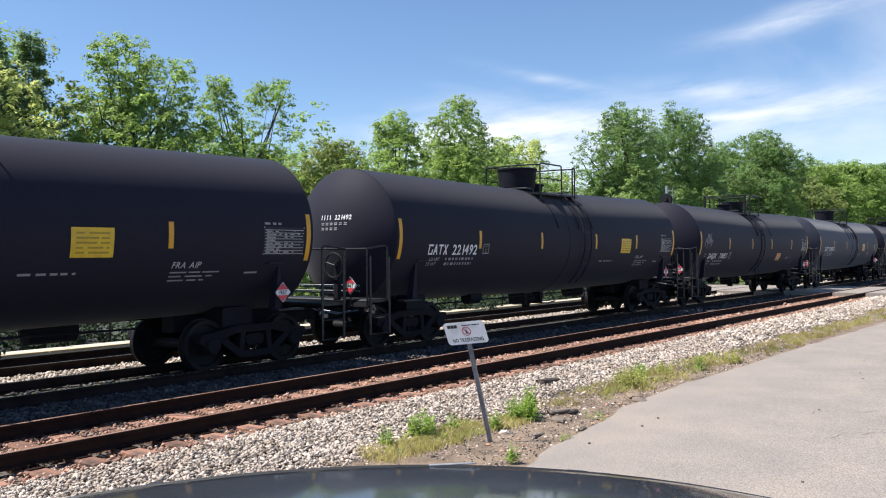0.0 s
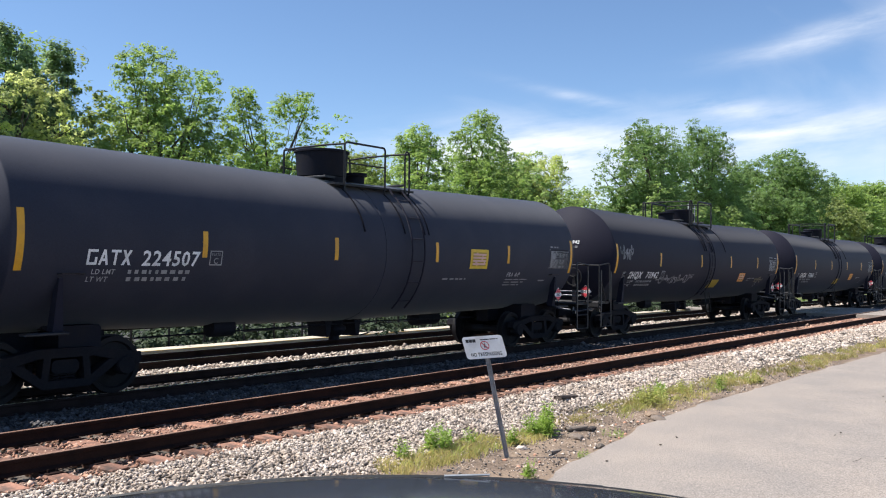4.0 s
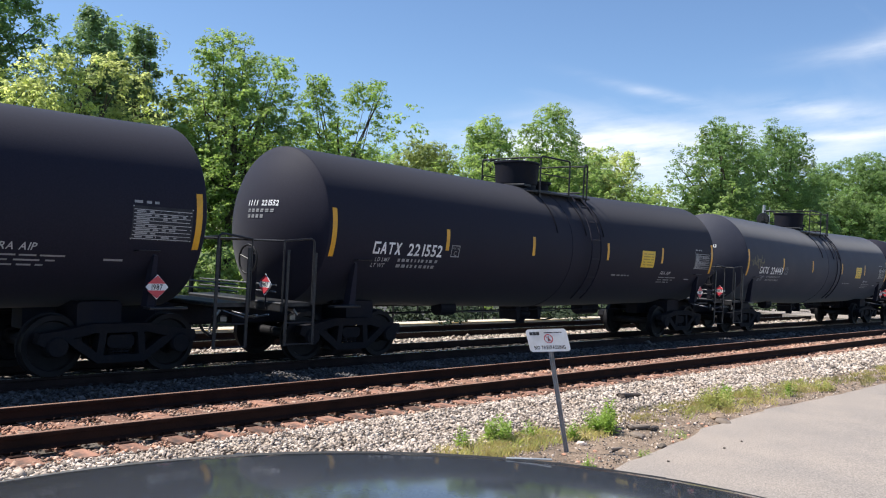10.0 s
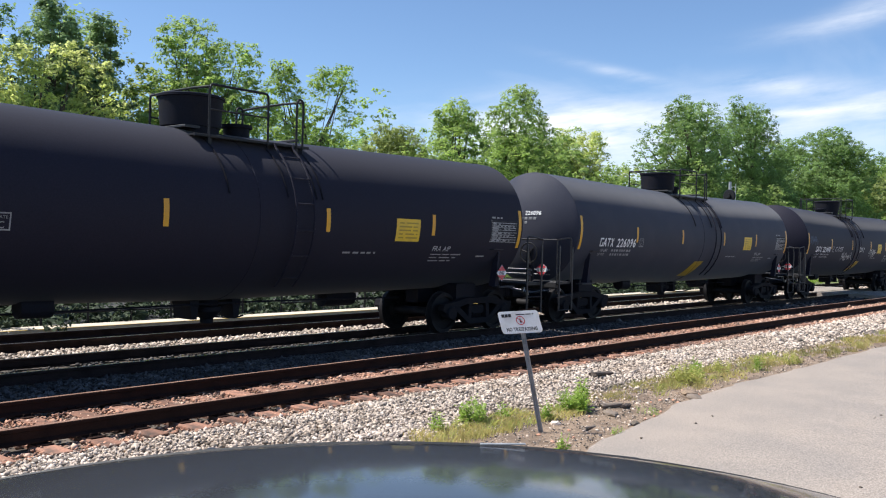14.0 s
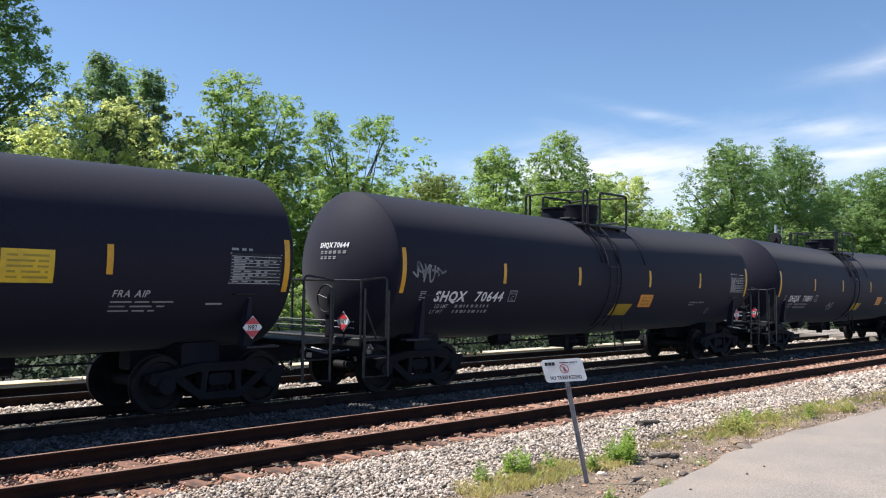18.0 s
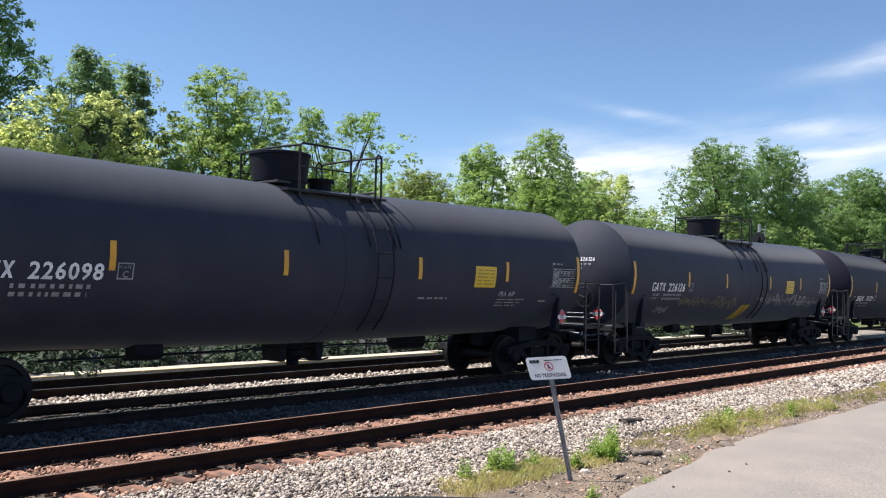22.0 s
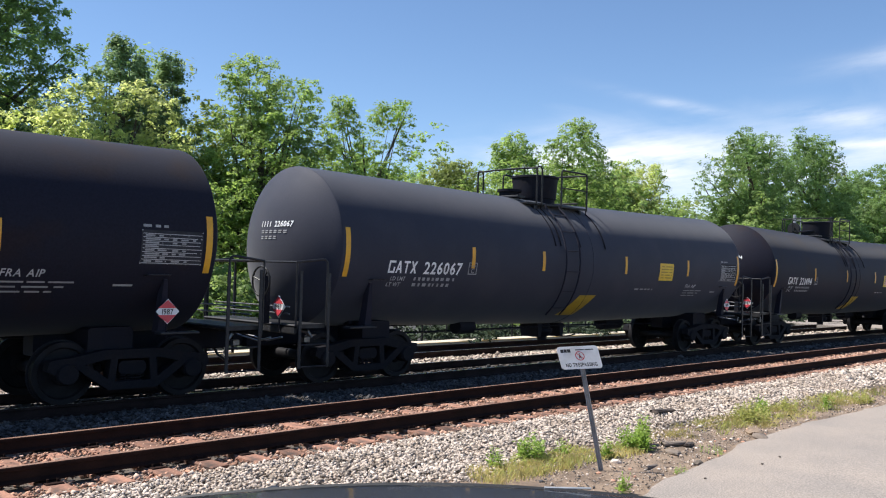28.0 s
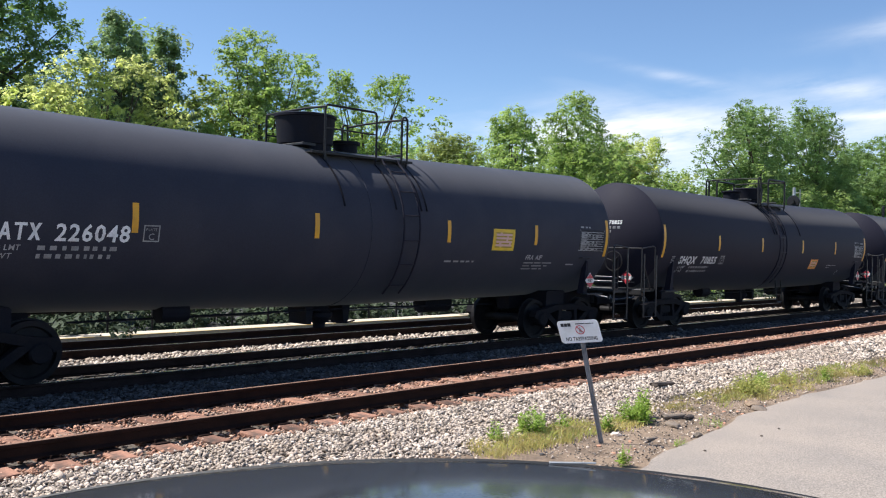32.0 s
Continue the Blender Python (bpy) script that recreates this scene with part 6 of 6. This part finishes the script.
tagged(new("crossing", g.mesh("crossing", M["asphalt"])), "pale asphalt grade crossing over the tracks", "road crossing", kind="structure")

# ---- station platform, fence, shelter ----
plat = thing("platform", "low concrete station platform with a yellow edge", "platform", kind="structure")
for k in range(22):
    x0 = -6 + k * 2.4
    part("slab", Geo().box(x0, x0 + 2.385, 19.25, 20.04, -0.40, -0.10, 0.015), M["concrete"], plat)
    part("edge_strip", Geo().box(x0, x0 + 2.385, 19.25, 19.32, -0.0997, -0.094), M["platform_yellow"], plat)


def fence_run(x0, x1, y, z):
    """A black pipe fence: posts, three rails."""
    f = thing("fence", "black pipe fence behind the platform", "fence", pose(x0, y, z))
    n = int((x1 - x0) / 1.15)
    for k in range(n + 1):
        part("post", Geo().tube([(k * 1.15, 0, -0.3), (k * 1.15, 0, 0.68)], 0.030, 8), M["railing"], f)
    for zz in (0.14, 0.40, 0.66):
        part("rail", Geo().tube([(-0.05, 0, zz), (n * 1.15 + 0.05, 0, zz)], 0.022, 8), M["railing"], f)
    return f


# added dark sheet that stands in for shadowed ground behind the platform
tagged(new("pavement", Geo().box(-40, 46, 20.06, 33.0, -0.5, -0.285, 0.02).mesh("pavement", M["shade_ground"])), "added dark ground sheet for the shade behind the platform", "pavement", kind="structure")
fence_run(-3.0, 16.0, 20.45, 0.0)
fence_run(16.8, 33.0, 20.45, 0.0)


def shelter(name, label, x0, x1, y0, y1, eave, ridge, base):
    """A low building: brick walls set back under a shingled roof with gable ends."""
    s = thing(name, label, "building", pose(0, 0, 0))
    wx0, wx1, wy0, wy1 = x0 + 0.6, x1 - 0.6, y0 + 0.7, y1 - 0.7
    part("wall", Geo().box(wx0, wx1, wy0, wy0 + 0.2, base, eave + 0.1).box(wx0, wx1, wy1 - 0.2, wy1, base, eave + 0.1)
         .box(wx0, wx0 + 0.2, wy0 + 0.2, wy1 - 0.2, base, eave + 0.1).box(wx1 - 0.2, wx1, wy0 + 0.2, wy1 - 0.2, base, eave + 0.1), M["brick"], s, "dark red brick wall")
    yr = (y0 + y1) / 2
    roof = part("roof", Geo().prism([(y0, eave), (y1, eave), (y1, eave + 0.08), (yr, ridge), (y0, eave + 0.08)], "x", x0, x1), M["timber"], s, "low pitched roof")
    n = 9
    for k in range(n):
        a, b = k / n, (k + 1) / n
        p0, p1 = (y0 - 0.03 + (yr - y0) * a, eave + 0.09 + (ridge - eave - 0.06) * a), (y0 + (yr - y0) * b + 0.03, eave + 0.09 + (ridge - eave - 0.06) * b)
        part("shingle_course", Geo().prism([p0, p1, (p1[0], p1[1] + 0.004), (p0[0], p0[1] + 0.009)], "x", x0 - 0.05, x1 + 0.05), M["shingle"], roof)
        q0, q1 = (2 * yr - p0[0], p0[1]), (2 * yr - p1[0], p1[1])
        part("shingle_course", Geo().prism([q1, q0, (q0[0], q0[1] + 0.009), (q1[0], q1[1] + 0.004)], "x", x0 - 0.05, x1 + 0.05), M["shingle"], roof)
    part("ridge_cap", Geo().box(x0 - 0.05, x1 + 0.05, yr - 0.12, yr + 0.12, ridge + 0.02, ridge + 0.07, 0.02), M["shingle"], roof)
    part("fascia", Geo().box(x0 - 0.06, x1 + 0.06, y0 - 0.06, y0 - 0.032, eave - 0.06, eave + 0.10), M["timber"], roof)
    x = x0 + 0.2
    while x < x1:
        part("post", Geo().box(x - 0.07, x + 0.07, y0 + 0.12, y0 + 0.26, base, eave + 0.02, 0.015), M["timber"], s)
        x += 2.0
    return s


shelter("station_shelter", "low brick station building with a grey shingled roof", 2.0, 10.6, 24.2, 30.0, 1.55, 3.15, -0.45)
shelter("station_shelter", "small open shelter with a grey shingled roof", 10.75, 12.6, 24.6, 28.6, 1.62, 2.60, -0.45)

# ---- railway signal ----
sg = thing("railway_signal", "galvanised railway signal mast with a dark head", "signal", pose(53.6, 22.0, -0.4))
part("mast", Geo().tube([(0, 0, 0), (0, 0, 6.7)], 0.09, 12), M["galv"], sg)
part("base_plate", Geo().box(-0.3, 0.3, -0.3, 0.3, 0.0, 0.18, 0.04), M["concrete"], sg)
for z in (5.8, 5.1):
    hd = part("signal_head", Geo().lathe([(-0.18, 0.10), (-0.18, 0.36), (-0.10, 0.40), (-0.06, 0.40), (-0.05, 0.1)], "x", 18, (-0.25, -0.1, z)), M["railing"], sg)
    part("visor", Geo().lathe([(-0.62, 0.13), (-0.62, 0.14), (-0.44, 0.14), (-0.44, 0.12)], "x", 14, (0, -0.1, z)), M["railing"], hd)
lad = part("ladder", Geo().tube([(0.35, -0.22, 0.2), (0.35, -0.22, 6.6)], 0.022, 6).tube([(0.35, 0.22, 0.2), (0.35, 0.22, 6.6)], 0.022, 6), M["galv"], sg)
for k in range(20):
    part("rung", Geo().tube([(0.35, -0.22, 0.5 + 0.31 * k), (0.35, 0.22, 0.5 + 0.31 * k)], 0.014, 6), M["galv"], lad)
part("work_platform", Geo().box(-0.3, 0.7, -0.5, 0.5, 4.55, 4.6, 0.01), M["galv"], sg)

# ---- the leaning sign ----
sign = thing("no_trespassing_sign", "leaning steel post with a white no-trespassing sign", "sign", pose(9.07, 6.042, -0.26))
ux = Vector((0.575, -0.818, 0)).normalized()             # along the plate, as read
up = Vector((-0.205 * ux.x, -0.205 * ux.y, 1)).normalized()
fwd = up.cross(ux).normalized()                           # away from the reader
SM = Matrix(((ux.x, fwd.x, up.x, 0), (ux.y, fwd.y, up.y, 0), (ux.z, fwd.z, up.z, 0), (0, 0, 0, 1)))
# post: a U channel with punched holes
post = Geo()
top_x = -0.165
ch = [(-0.030, 0.0), (-0.024, 0.0), (-0.012, 0.022), (0.012, 0.022), (0.024, 0.0), (0.030, 0.0), (0.030, 0.004), (0.026, 0.004), (0.014, 0.027), (-0.014, 0.027), (-0.026, 0.004), (-0.030, 0.004)]
post.prism(ch, "z", -0.05, 1.46)
part("post", post.moved(SM), M["post"], sign)
PW, PH, PZ, PX = 0.505, 0.278, 1.345, -0.012
rnd = []
for cx, cz, a0 in ((PW / 2 - 0.04, PH / 2 - 0.04, 0), (-PW / 2 + 0.04, PH / 2 - 0.04, 90), (-PW / 2 + 0.04, -PH / 2 + 0.04, 180), (PW / 2 - 0.04, -PH / 2 + 0.04, 270)):
    rnd += [(cx + 0.04 * math.cos(radians(a0 + 22.5 * i)), cz + 0.04 * math.sin(radians(a0 + 22.5 * i))) for i in range(5)]
tilt = SM @ pose(PX, 0, PZ, 0, -5.0, 0)
plate = part("plate", Geo().prism(rnd, "y", -0.012, -0.008).moved(tilt), M["sign_white"], sign, "white sheet sign with black and red print")


def on_plate(name, geo, material):
    return part(name, geo.moved(tilt), material, plate)


tv, tf = letters("NO TRESPASSING", 0.062, 0, 1.0, 0.02)
fit_w = 0.385 / max(u for u, v in tv)                     # the line fills the plate's width
on_plate("lettering", Geo().add([(-0.190 + u * fit_w, -0.0135, -0.108 + v) for u, v in tv], tf), M["black_ink"])
lg = Geo()
for k in range(3):
    lg.prism([(-0.212 + 0.042 * k, 0.066), (-0.174 + 0.042 * k, 0.066), (-0.174 + 0.042 * k, 0.106), (-0.212 + 0.042 * k, 0.106)], "y", -0.0135, -0.0125)
on_plate("logo", lg, M["black_ink"])
sb = Geo()
for k, (a, b) in enumerate(((-0.03, 0.08), (0.09, 0.16), (0.17, 0.19))):
    sb.prism([(a, 0.088), (b, 0.088), (b, 0.100), (a, 0.100)], "y", -0.0135, -0.0125)
on_plate("small_print", sb, M["black_ink"])
rg = Geo()
ro, ri = 0.056, 0.046
for k in range(24):
    a, b = 2 * math.pi * k / 24, 2 * math.pi * (k + 1) / 24
    rg.prism([(0.01 + ri * math.cos(a), 0.02 + ri * math.sin(a)), (0.01 + ro * math.cos(a), 0.02 + ro * math.sin(a)), (0.01 + ro * math.cos(b), 0.02 + ro * math.sin(b)), (0.01 + ri * math.cos(b), 0.02 + ri * math.sin(b))], "y", -0.0136, -0.0125)
rg.prism([(-0.031, 0.055), (-0.024, 0.062), (0.051, -0.015), (0.044, -0.022)][::-1], "y", -0.0142, -0.0137)
on_plate("prohibition_ring", rg, M["red_ink"])
fg = Geo().prism([(-0.004, -0.014), (0.004, -0.014), (0.014, 0.012), (0.020, 0.034), (0.006, 0.038), (0.0, 0.020)], "y", -0.0135, -0.0125)
fg.prism([(0.016, -0.016), (0.024, -0.014), (0.020, 0.012), (0.012, 0.010)], "y", -0.0135, -0.0125)
on_plate("pictogram", fg, M["black_ink"])
for z in (0.05, -0.07):
    on_plate("bolt", Geo().lathe([(-0.020, 0.004), (-0.018, 0.009), (-0.012, 0.009)], "y", 8, (0.012, 0, z)), M["post"])

# ---- plants of the verge ----


def weed_clump(name, label, x, y, h, r, stems, seed, material="weed"):
    """A clump of upright weed stems with narrow leaves."""
    rng = np.random.RandomState(seed)
    plant = thing(name, label, "plant", pose(x, y, dirt_z(x, y)), group="weeds of the verge")
    V, F, k = [], [], 0
    S = []
    for i in range(stems):
        a, d = rng.uniform(0, 6.28), r * math.sqrt(rng.uniform(0, 1))
        bx, by = d * math.cos(a), d * math.sin(a)
        hh = h * rng.uniform(0.55, 1.05) * (1 - 0.35 * d / r)
        lx, ly = rng.normal(0, 0.12, 2) * hh
        n = 11
        for j in range(n):
            t = (j + 1) / n
            p = np.array([bx + lx * t * t, by + ly * t * t, hh * t])
            az, el = rng.uniform(0, 6.28), rng.uniform(0.2, 1.1)
            u = np.array([math.cos(az) * math.cos(el), math.sin(az) * math.cos(el), math.sin(el)])
            w = np.array([-math.sin(az), math.cos(az), 0.0])
            L = h * rng.uniform(0.16, 0.30) * (1.15 - 0.5 * t)
            W = L * 0.16
            V += [p, p + u * L * 0.5 + w * W, p + u * L - np.array([0, 0, L * 0.25]), p + u * L * 0.5 - w * W]
            F += [k, k + 1, k + 2, k + 3]
            k += 4
        w = np.array([0.004, 0.003, 0])
        top = np.array([bx + lx, by + ly, hh])
        S += [np.array([bx, by, -0.02]) - w, np.array([bx, by, -0.02]) + w, top + w * 0.4, top - w * 0.4]
    tagged(part("leaves", fast_mesh("leaves", np.array(V), F, 4, M[material]), None, plant), kind="stuff")
    tagged(part("stems", fast_mesh("stems", np.array(S), range(len(S)), 4, M[material]), None, plant), kind="stuff")
    return plant


for k, (x, y, h, r, n) in enumerate(((8.85, 6.92, 0.34, 0.15, 26), (8.12, 6.92, 0.28, 0.06, 9), (9.40, 6.85, 0.24, 0.07, 9), (9.75, 6.42, 0.27, 0.07, 12),
                                     (10.6, 6.50, 0.34, 0.21, 44), (10.95, 6.62, 0.38, 0.09, 16), (8.34, 5.25, 0.24, 0.05, 9),
                                     (9.72, 5.32, 0.12, 0.08, 8), (11.2, 5.68, 0.12, 0.16, 12), (9.12, 7.0, 0.26, 0.09, 11), (15.1, 6.75, 0.32, 0.12, 16), (17.0, 6.3, 0.30, 0.10, 12))):
    weed_clump("weed", "bright green upright weed in the verge", x, y, h * 1.18, r * 1.1, int(n * 1.4), 70 + k)
for k, (x, y, h, r, n) in enumerate(((14.2, 6.50, 0.42, 0.28, 44), (14.75, 6.62, 0.30, 0.20, 22), (15.8, 6.6, 0.34, 0.20, 22), (18.4, 6.2, 0.34, 0.22, 22), (8.45, 6.8, 0.20, 0.14, 18))):
    weed_clump("weed", "pale yellow-green weed in the verge", x, y, h, r, n, 90 + k, "weed_pale")


def grass_stuff(name, label, areas, material, seed, blade):
    """Thin tufts of grass, joined."""
    rs = np.random.RandomState(seed)
    V = []
    for x0, x1, y0, y1, n, h in areas:
        m = n // 34
        cx, cy = rs.uniform(x0, x1, m), rs.uniform(y0, y1, m)
        i = rs.randint(0, m, n)
        px, py = cx[i] + rs.normal(0, 0.075, n), cy[i] + rs.normal(0, 0.06, n)
        pz = np.array([dirt_z(a, b) for a, b in zip(px, py)]) if y1 < 9 else np.full(n, -0.36)
        hh = h * rs.uniform(0.4, 1.1, n)
        az = rs.uniform(0, 6.28, n)
        lean = rs.normal(0, 0.5, (n, 2)) * hh[:, None]
        w = blade * rs.uniform(0.6, 1.3, n)
        dx, dy = np.cos(az) * w, np.sin(az) * w
        b = np.stack([px, py, pz], 1)
        t = np.stack([px + lean[:, 0], py + lean[:, 1], pz + hh], 1)
        o = np.stack([dx, dy, np.zeros(n)], 1)
        mid = (b + t) / 2 + np.stack([-lean[:, 0] * 0.15, -lean[:, 1] * 0.15, hh * 0.08], 1)
        V.append(np.stack([b - o, b + o, mid + o * 0.7, t, mid - o * 0.7], 1))
    V = np.concatenate(V).reshape(-1, 3)
    ob = new(name, fast_mesh(name, V, np.arange(len(V)), 5, M[material]))
    return tagged(ob, label, "grass", kind="stuff")


grass_stuff("verge_grass", "straw-coloured short grass in the verge", [(7.5, 9.9, 6.35, 7.0, 3000, 0.09), (9.9, 10.6, 6.3, 6.6, 500, 0.08), (11.2, 14, 6.4, 7.1, 1400, 0.07), (13.5, 20, 6.1, 7.05, 3400, 0.10), (20, 32, 5.9, 6.8, 4200, 0.12), (32, 60, 5.5, 6.8, 5200, 0.17)], "dry_grass", 81, 0.005)
grass_stuff("verge_grass", "pale green grass blades in the verge", [(7.6, 9.7, 6.4, 7.0, 520, 0.12), (10.1, 11.2, 6.3, 6.75, 220, 0.11), (12.5, 20, 6.2, 7.0, 900, 0.13), (20, 45, 5.9, 6.8, 700, 0.15)], "weed_pale", 82, 0.005)
grass_stuff("meadow_grass", "sunlit rough grass behind the platform", [(30, 75, 21.0, 29.0, 12000, 0.30)], "weed", 83, 0.02)

# ---- stones and scrap on the verge ----


def lump(name, label, category, x, y, size, material, seed, z=None):
    rng = random.Random(seed)
    bm = bmesh.new()
    bmesh.ops.create_icosphere(bm, subdivisions=2, radius=1.0)
    for v in bm.verts:
        k = 1 + 0.35 * noise.noise(v.co * 1.3 + Vector((seed, 0, 0))) + 0.12 * noise.noise(v.co * 3.1 + Vector((0, seed, 0)))
        v.co = Vector((v.co.x * size[0] * k, v.co.y * size[1] * k, v.co.z * size[2] * k))
    me = bpy.data.meshes.new(name)
    bm.to_mesh(me)
    bm.free()
    me.materials.append(material)
    ob = new(name, me)
    ob.matrix_basis = pose(x, y, (dirt_z(x, y) if z is None else z) + size[2] * 0.5, 0, 0, rng.uniform(0, 180))
    return tagged(ob, label, category, group="loose stones")


lump("stone", "flat pale stone at the road's edge", "stone", 13.2, 6.0, (0.20, 0.13, 0.05), M["dirt"], 3)
lump("stone", "dark flat stone at the road's edge", "stone", 12.9, 5.78, (0.20, 0.11, 0.05), M["wood_scrap"], 4)
lump("stone", "small pale stone by the sign post", "stone", 9.62, 6.18, (0.07, 0.05, 0.035), M["stone"], 5)
lump("stone", "small dark stone in the dirt", "stone", 10.41, 5.46, (0.06, 0.05, 0.04), M["bed"], 6)
lump("stone", "flat brown stone in the dirt", "stone", 10.75, 6.02, (0.16, 0.09, 0.04), M["wood_scrap"], 7)
rs = random.Random(9)
for k in range(34):
    x = rs.uniform(8.3, 13.5)
    y = rs.uniform(road_edge(x) + 0.05, 6.5)
    lump("pebble", "small pebble in the dirt", "stone", x, y, (rs.uniform(.015, .035),) * 2 + (0.015,), M["stone_rust"] if k % 2 else M["stone"], 20 + k)
for k in range(12):
    x, y = rs.uniform(9, 20), rs.uniform(2.2, 5.0)
    lump("pebble", "small pebble on the road", "stone", x, y, (0.018, 0.015, 0.010), M["bed"], 60 + k, -0.262)


def plank(label, x, y, z, l, w, h, turn, seed, material="wood_scrap"):
    g = Geo().box(-l / 2, l / 2, -w / 2, w / 2, 0, h, 0.012)
    rng = random.Random(seed)
    g.v = [(a + rng.uniform(-.02, .02), b + rng.uniform(-.012, .012), c + rng.uniform(-.008, .008)) for a, b, c in g.v]
    return solid("scrap_wood", g, M[material], label, "wood", group="scraps of wood", at=pose(x, y, z, rng.uniform(-4, 4), rng.uniform(-6, 6), turn))


plank("broken end of a dark tie on the ballast", 13.45, 7.72, -0.23, 0.50, 0.14, 0.07, -8, 1, "old_tie")
plank("weathered grey plank in the dirt", 11.22, 6.28, -0.285, 0.34, 0.10, 0.05, -28, 2)
plank("broken dark board lying against a plank", 11.42, 6.14, -0.29, 0.26, 0.08, 0.04, 14, 5, "old_tie")
plank("thin splinter of wood in the dirt", 9.75, 5.75, -0.30, 0.40, 0.06, 0.03, 12, 3)
plank("thin splinter of wood on the ballast", 17.0, 7.5, -0.24, 0.45, 0.06, 0.03, -5, 4)

# ---- the parked vehicle in front of the camera ----
VN = Vector((math.cos(radians(45.73)), math.sin(radians(45.73)), 0))
VT = Vector((VN.y, -VN.x, 0))
CAR_M = Matrix(((VT.x, VN.x, 0, 0), (VT.y, VN.y, 0, 0), (0, 0, 1, 0), (0, 0, 0, 1)))     # x along the vehicle, y away from the camera
suv = thing("parked_vehicle", "dark grey parked sport utility vehicle with a glossy roof", "car", CAR_M)


def roof_z(a, d):
    """Height of the roof skin; d: 0 at the near edge, 1 at the far edge."""
    r = 0.50 + 1.42 * d - 1.08
    edge = max(0.0, (abs(2 * d - 1) - 0.965) / 0.035)
    return 1.608 - 0.118 * (a - 0.08) ** 2 - 0.060 * r * r - 0.010 * edge ** 2


vs, fs, na, nd = [], [], 60, 40
for j in range(nd + 1):
    for i in range(na + 1):
        a, d = -1.35 + 2.95 * i / na, j / nd
        vs.append((a, 0.50 + 1.42 * d, roof_z(a, d)))
fs = [(j * (na + 1) + i, j * (na + 1) + i + 1, (j + 1) * (na + 1) + i + 1, (j + 1) * (na + 1) + i) for j in range(nd) for i in range(na)]
part("roof", Geo().add(vs, fs), M["car_paint"], suv, "glossy dark grey roof", True)
for d, y in ((0.0, 0.485), (1.0, 1.935)):
    part("drip_moulding", Geo().tube([(a, y, roof_z(a, d) - 0.004) for a in [-1.3 + 2.85 * i / 30 for i in range(31)]], 0.011, 8), M["car_trim"], suv)
# small pale strip added for a white mark near the roof's far edge
part("moulding_clip", Geo().box(0.275, 0.375, 1.893, 1.900, roof_z(0.32, 0.975) + 0.001, roof_z(0.32, 0.975) + 0.005, 0.002), M["galv"], suv)
# pillars, glass and lower body
for d, y0, y1 in ((0.0, 0.49, 0.30), (1.0, 1.93, 2.12)):
    for a0, a1 in ((-1.30, -1.95), (-0.30, -0.34), (0.62, 0.62), (1.52, 2.25)):
        z0 = roof_z(a0, d) - 0.01
        part("pillar", Geo().tube([(a0, y0, z0), ((a0 + a1) / 2, (y0 * 2 + y1) / 3, 1.28), (a1, y1, 0.82)], 0.045, 6), M["car_paint"], suv)
    win = Geo()
    k = 1 if d else -1
    win.add([(-1.25, y0 - k * 0.01, roof_z(-1.25, d) - 0.05), (1.48, y0 - k * 0.01, roof_z(1.48, d) - 0.05), (2.15, y1 - k * 0.01, 0.84), (-1.88, y1 - k * 0.01, 0.84)], [(0, 1, 2, 3) if k < 0 else (3, 2, 1, 0)])
    part("side_window", win, M["car_trim"], suv)
for a0, a1 in ((-1.35, -1.98), (1.58, 2.32)):
    part("windscreen", Geo().add([(a0, 0.52, roof_z(a0, 0.02) - 0.012), (a0, 1.90, roof_z(a0, 0.98) - 0.012), (a1, 2.08, 0.84), (a1, 0.34, 0.84)], [(0, 1, 2, 3) if a0 < 0 else (3, 2, 1, 0)]), M["car_trim"], suv)
prof = [(-2.35, 0.05), (-2.45, 0.25), (-2.40, 0.70), (-1.95, 0.84), (2.30, 0.84), (3.05, 0.76), (3.25, 0.62), (3.30, 0.20), (3.20, 0.05)]
part("body", Geo().prism(prof, "y", 0.28, 2.14), M["car_paint"], suv)
for a in (-1.45, 2.35):
    for y in (0.26, 2.16):
        wh = part("wheel", Geo().lathe([(y - 0.11, 0.20), (y - 0.12, 0.30), (y - 0.10, 0.355), (y + 0.10, 0.355), (y + 0.12, 0.30), (y + 0.11, 0.20)], "y", 24, (a, 0, 0.095)), M["car_trim"], suv, smooth=True)
        part("rim", Geo().lathe([(y - 0.125, 0.05), (y - 0.115, 0.20), (y + 0.115, 0.20), (y + 0.125, 0.05)], "y", 20, (a, 0, 0.095)), M["galv"], wh, smooth=True)

motions()
